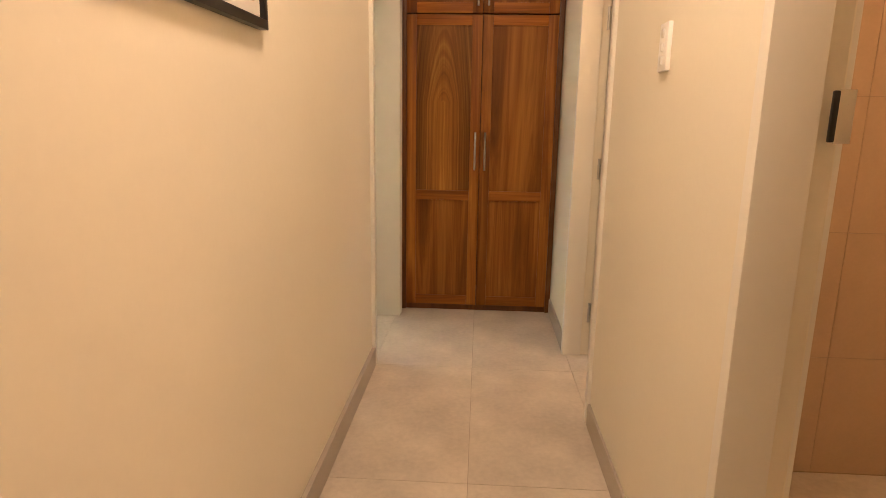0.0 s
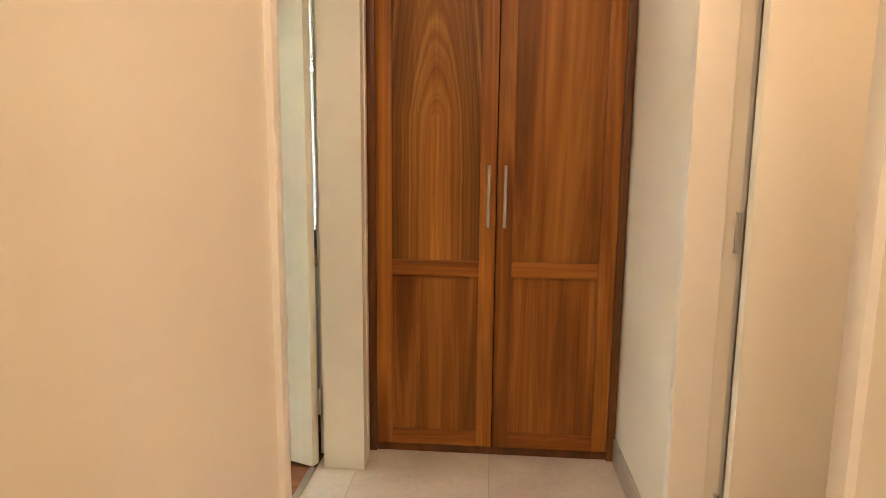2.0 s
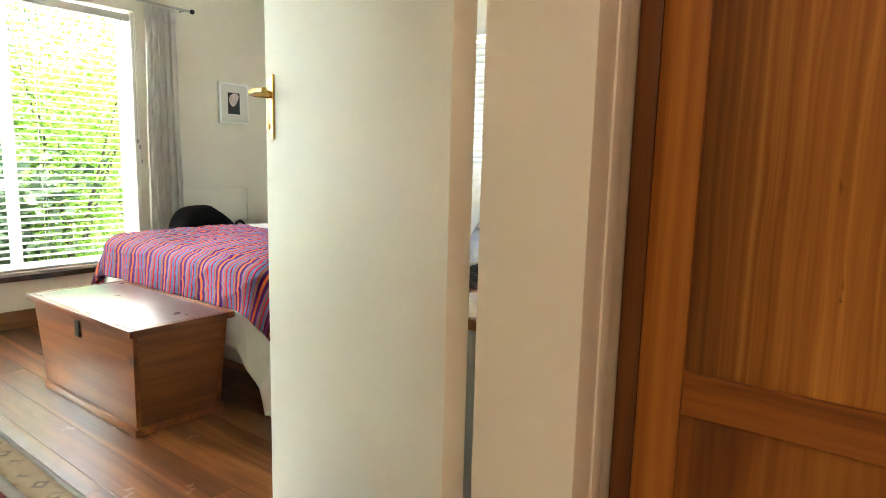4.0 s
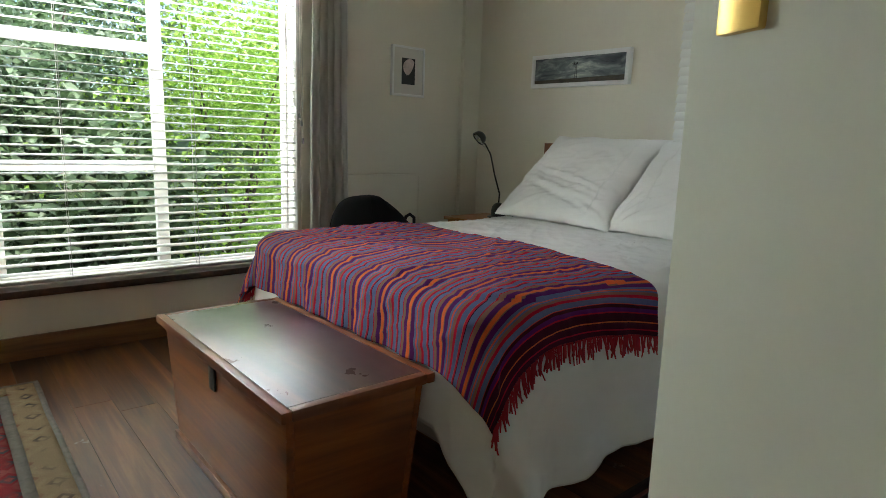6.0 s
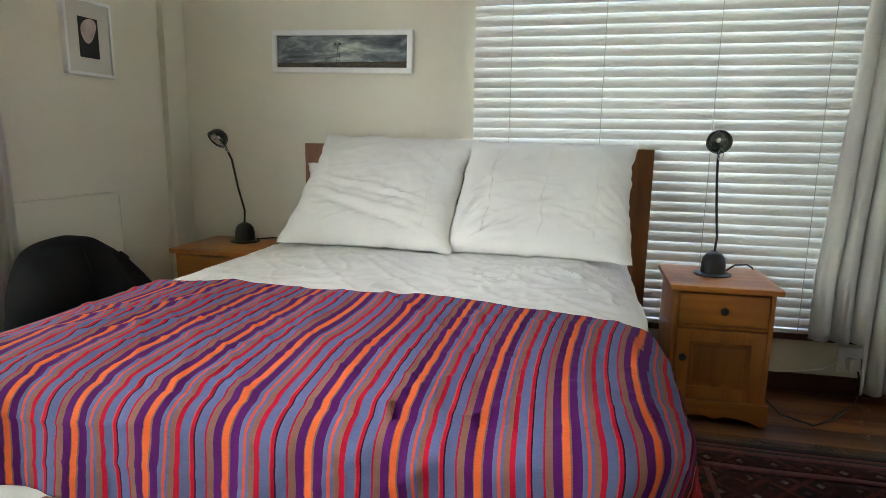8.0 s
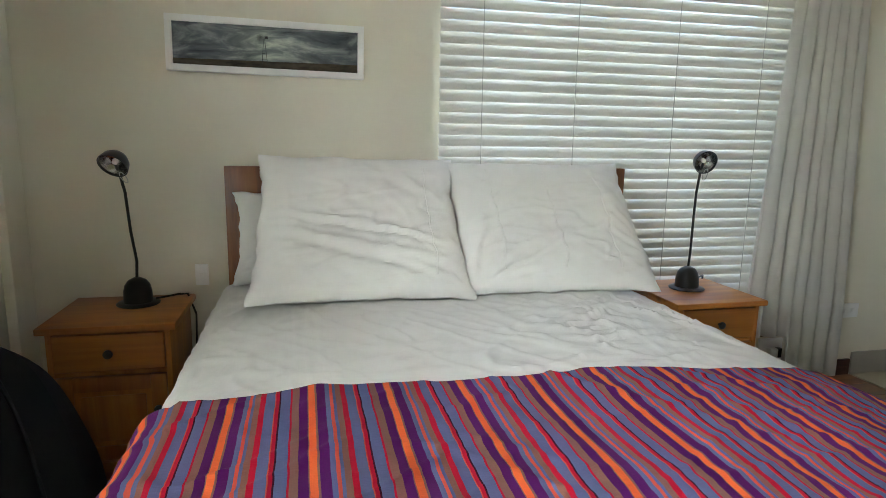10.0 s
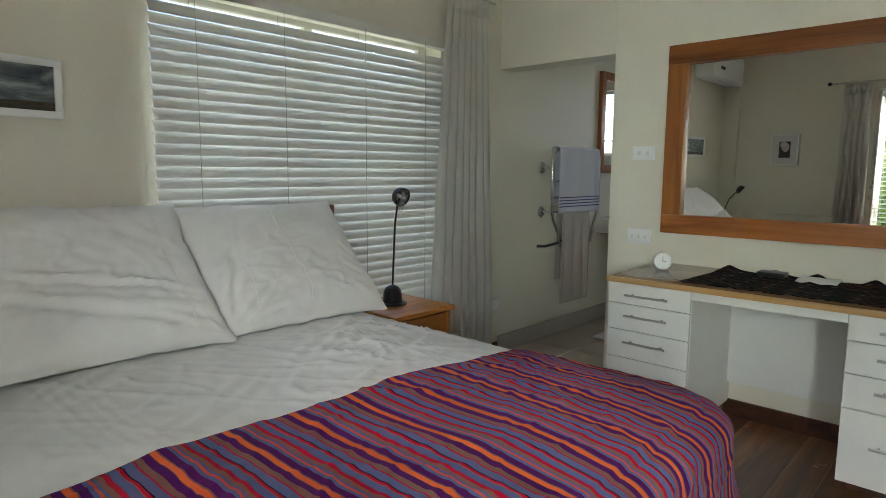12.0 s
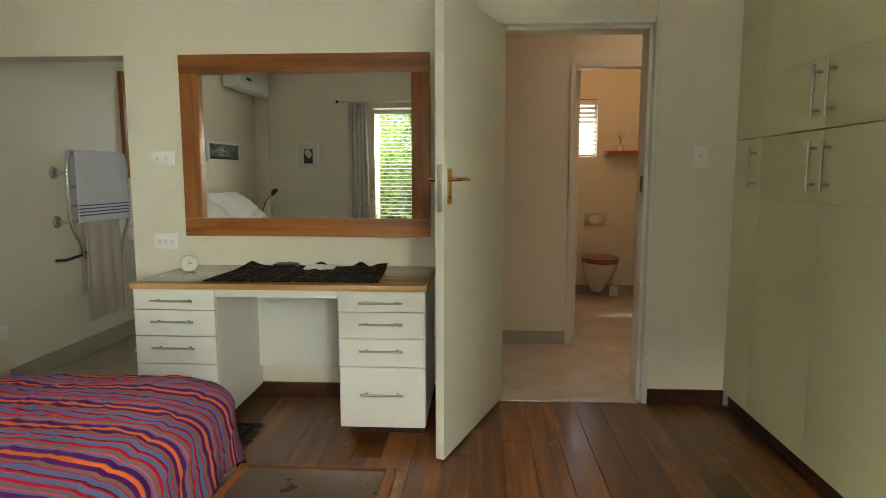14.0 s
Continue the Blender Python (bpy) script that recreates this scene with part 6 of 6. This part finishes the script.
part("mirror_glass", boxes((0.56, 1.255, NORTH - 0.020, NORTH - 0.014, 1.30, 1.99)), MIRROR, em, smooth=False)
basin = thing("wash_basin", (0.75, NORTH - 0.2, 0.85), "white wash basin under the ensuite mirror", "basin")
part("bowl", boxes((0.48, 1.1, NORTH - 0.42, NORTH - 0.001, 0.74, 0.88), bevel=0.05), CERAMIC, basin)
part("pedestal", lathe([(0, 0), (0.11, 0), (0.09, 0.3), (0.10, 0.739), (0, 0.739)], pose(0.79, NORTH - 0.18, 0), 20), CERAMIC, basin)
mat_ = thing("bath_mat", (0.25, 6.6, 0), "small white bath mat on the ensuite tiles", "bath mat")
part("pile", boxes((0.02, 0.55, 6.38, 6.80, 0.0, 0.018), bevel=0.008), TOWEL_L, mat_)
win = thing("window_3", (2.05, 6.3, 1.45), "small ensuite window with steel bars", "window")
win["kind"] = "structure"
part("window_frame", boxes((2.03, 2.07, 6.0, 6.03, 1.42, 2.1), (2.03, 2.07, 6.57, 6.6, 1.42, 2.1), (2.03, 2.07, 6.03, 6.57, 1.42, 1.45), (2.03, 2.07, 6.03, 6.57, 2.07, 2.1), bevel=0.003), WHITE_PAINT, win)
for z in (1.58, 1.71, 1.84, 1.97):
    part("bar", boxes((2.04, 2.06, 6.03, 6.57, z - 0.008, z + 0.008), bevel=0.002), WHITE_PAINT, win)

# ---- toilet ----
win = thing("window_4", (2.5, 3.27, 1.5), "small toilet window with a white blind", "window")
win["kind"] = "structure"
part("window_frame", boxes((2.50, 2.54, 3.10, 3.125, 1.46, 2.05), (2.50, 2.54, 3.415, 3.44, 1.46, 2.05), (2.50, 2.54, 3.125, 3.415, 1.46, 1.485), (2.50, 2.54, 3.125, 3.415, 2.025, 2.05), bevel=0.003), WHITE_PAINT, win)
blind("venetian_blind", "y", 3.108, 3.432, 2.46, 1.465, 2.045, -35, (3.16, 3.38), "small white venetian blind in the toilet window", pitch=0.045)
tl = thing("toilet", (2.2, 3.08, 0.3), "white wall-hung toilet with a varnished wooden seat", "toilet")


def bowl_at(k):
    out = []
    for i in range(28):
        a = 2 * math.pi * i / 28
        w, l = 0.175 * k[1], 0.26 * k[2]
        x = 2.16 - k[3] - l * math.cos(a) if math.cos(a) > 0 else 2.16 - k[3] - (0.24 * k[2]) * math.cos(a)
        out.append(Vector((min(x, 2.418), 3.09 + w * math.sin(a), k[0])))
    return out


bm = bmesh.new()
rings = [[bm.verts.new(q) for q in bowl_at(k)] for k in ((0.07, 0.35, 0.35, -0.10), (0.12, 0.50, 0.45, -0.09), (0.22, 0.75, 0.7, -0.05), (0.33, 0.95, 0.95, 0.0), (0.38, 1.0, 1.0, 0.0), (0.388, 0.97, 0.97, 0.0))]
for a, b in zip(rings, rings[1:]):
    for j in range(28):
        bm.faces.new((a[j], a[(j + 1) % 28], b[(j + 1) % 28], b[j]))
bm.faces.new(rings[0])
bm.faces.new(rings[-1])
part("pan", bm, CERAMIC, tl)
for z0, z1, k, nm in ((0.390, 0.412, 1.04, "seat"), (0.414, 0.436, 1.03, "lid")):
    bm = bmesh.new()
    ra = [bm.verts.new(q) for q in bowl_at((z0, k, k, 0.0))]
    rb = [bm.verts.new(q) for q in bowl_at((z1, k, k, 0.0))]
    for j in range(28):
        bm.faces.new((ra[j], ra[(j + 1) % 28], rb[(j + 1) % 28], rb[j]))
    bm.faces.new(ra)
    bm.faces.new(rb)
    part(nm, bm, TOILET_WOOD, tl, "varnished reddish wooden " + nm)
fl = thing("flush_plate", (2.42, 3.10, 0.80), "grey flush plate with an oval button on the wall", "flush plate")
part("plate", boxes((2.402, 2.419, 2.985, 3.21, 0.735, 0.875), bevel=0.006), STEEL, fl)
part("button", lathe([(0, 0), (0.045, 0), (0.042, 0.008), (0, 0.010)], pose(2.402, 3.10, 0.80, 0, -90) @ Matrix.Diagonal((1, 1.5, 1, 1)), 24), PLASTIC, fl)
sh = thing("wall_shelf", (2.34, 2.87, 1.49), "small red-brown wooden shelf on the toilet wall", "shelf")
part("board", boxes((2.26, 2.418, 2.71, 3.03, 1.475, 1.515), bevel=0.003), SHELF_RED, sh)
rd = thing("reed_diffuser", (2.34, 2.88, 1.515), "small glass reed diffuser with wooden sticks", "diffuser")
part("bottle", lathe([(0, 0), (0.036, 0), (0.038, 0.05), (0.016, 0.062), (0.016, 0.078), (0, 0.078)], pose(2.34, 2.88, 1.515), 18), CERAMIC, rd)
rnd = random.Random(4)
for i in range(5):
    part("reed", tube([(2.34, 2.88, 1.58), (2.34 + rnd.uniform(-0.02, 0.02), 2.88 + (i - 2) * 0.022, 1.72)], 0.0018, 5), PINE_Z, rd)
br = thing("toilet_brush", (2.33, 2.90, 0), "white toilet brush holder on the floor", "toilet brush")
part("holder", lathe([(0, 0), (0.045, 0), (0.048, 0.10), (0.043, 0.105), (0, 0.105)], pose(2.33, 2.90, 0), 18), PLASTIC, br)
part("stick", tube([(2.33, 2.90, 0.10), (2.33, 2.90, 0.22)], 0.008, 8), PLASTIC, br)

# ---- bathroom wall tiles seen through the near doorway ----
bath = setting("wall_bathroom_north", boxes((0.53, 2.42, 2.575, 2.595, 0, TOP)), PALE_GROUT, "tiled bathroom wall", "wall")


# ---- pieces of the floors ----
def lay(parent, name, mesh, at, turn=0.0):
    ob = new(name, mesh)
    ob.parent = parent
    ob.matrix_basis = pose(*at, 0, 0, turn)
    return ob


TS = 0.512
tile = mesh_of("tile", boxes((0.001, TS - 0.001, 0.001, 2 * TS - 0.001, -0.006, 0.0), bevel=0.0008), TILE)
tile_cut = mesh_of("tile", boxes((0.353, TS - 0.001, 0.001, 2 * TS - 0.001, -0.006, 0.0), bevel=0.0008), TILE)
for i in range(-2, 6):
    for j in range(-5, 2):
        x, y = -0.104 + i * TS, 3.42 + j * 2 * TS
        if x + TS < -0.78 or x > 2.4 or y > 4.9 or y < -1.75 or (i == -2 and not (2.3 < y < 4.5)):
            continue
        lay(corridor_floor, "tile", tile if i > -2 else tile_cut, (x, y, 0))
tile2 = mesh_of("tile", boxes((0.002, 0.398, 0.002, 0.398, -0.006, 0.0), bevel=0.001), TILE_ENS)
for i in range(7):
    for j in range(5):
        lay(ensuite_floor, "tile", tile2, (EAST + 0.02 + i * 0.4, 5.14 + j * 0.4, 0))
tile3 = mesh_of("tile", boxes((0.0012, 0.2988, -0.006, 0.0, 0.0012, 0.4488), bevel=0.0006), BATH_TILE)
for i in range(6):
    for j in range(5):
        lay(bath, "tile", tile3, (0.56 + i * 0.3, 2.5785, 0.005 + j * 0.45))

rnd = random.Random(21)
BW = 0.137
meshes = {}
for r in range(30):
    y0 = 2.985 + r * BW
    if y0 > NORTH - 0.01:
        break
    x = WEST
    first = rnd.uniform(0.6, 2.4)
    while x < -0.80:
        length = first if x == WEST else rnd.choice((1.2, 1.5, 1.8, 2.1, 2.4, 2.7))
        length = round(min(length, -0.782 - x), 2)
        if -0.782 - (x + length) < 0.35:
            length = -0.782 - x
        key = round(length, 3)
        if key not in meshes:
            meshes[key] = mesh_of("floor_board", boxes((0.0006, key - 0.0006, 0.0007, BW - 0.0007, -0.018, 0.0), bevel=0.0012), FLOOR_WOOD)
        lay(bedroom_floor, "floor_board", meshes[key], (x, y0, rnd.uniform(-0.0006, 0.0)))
        x += length
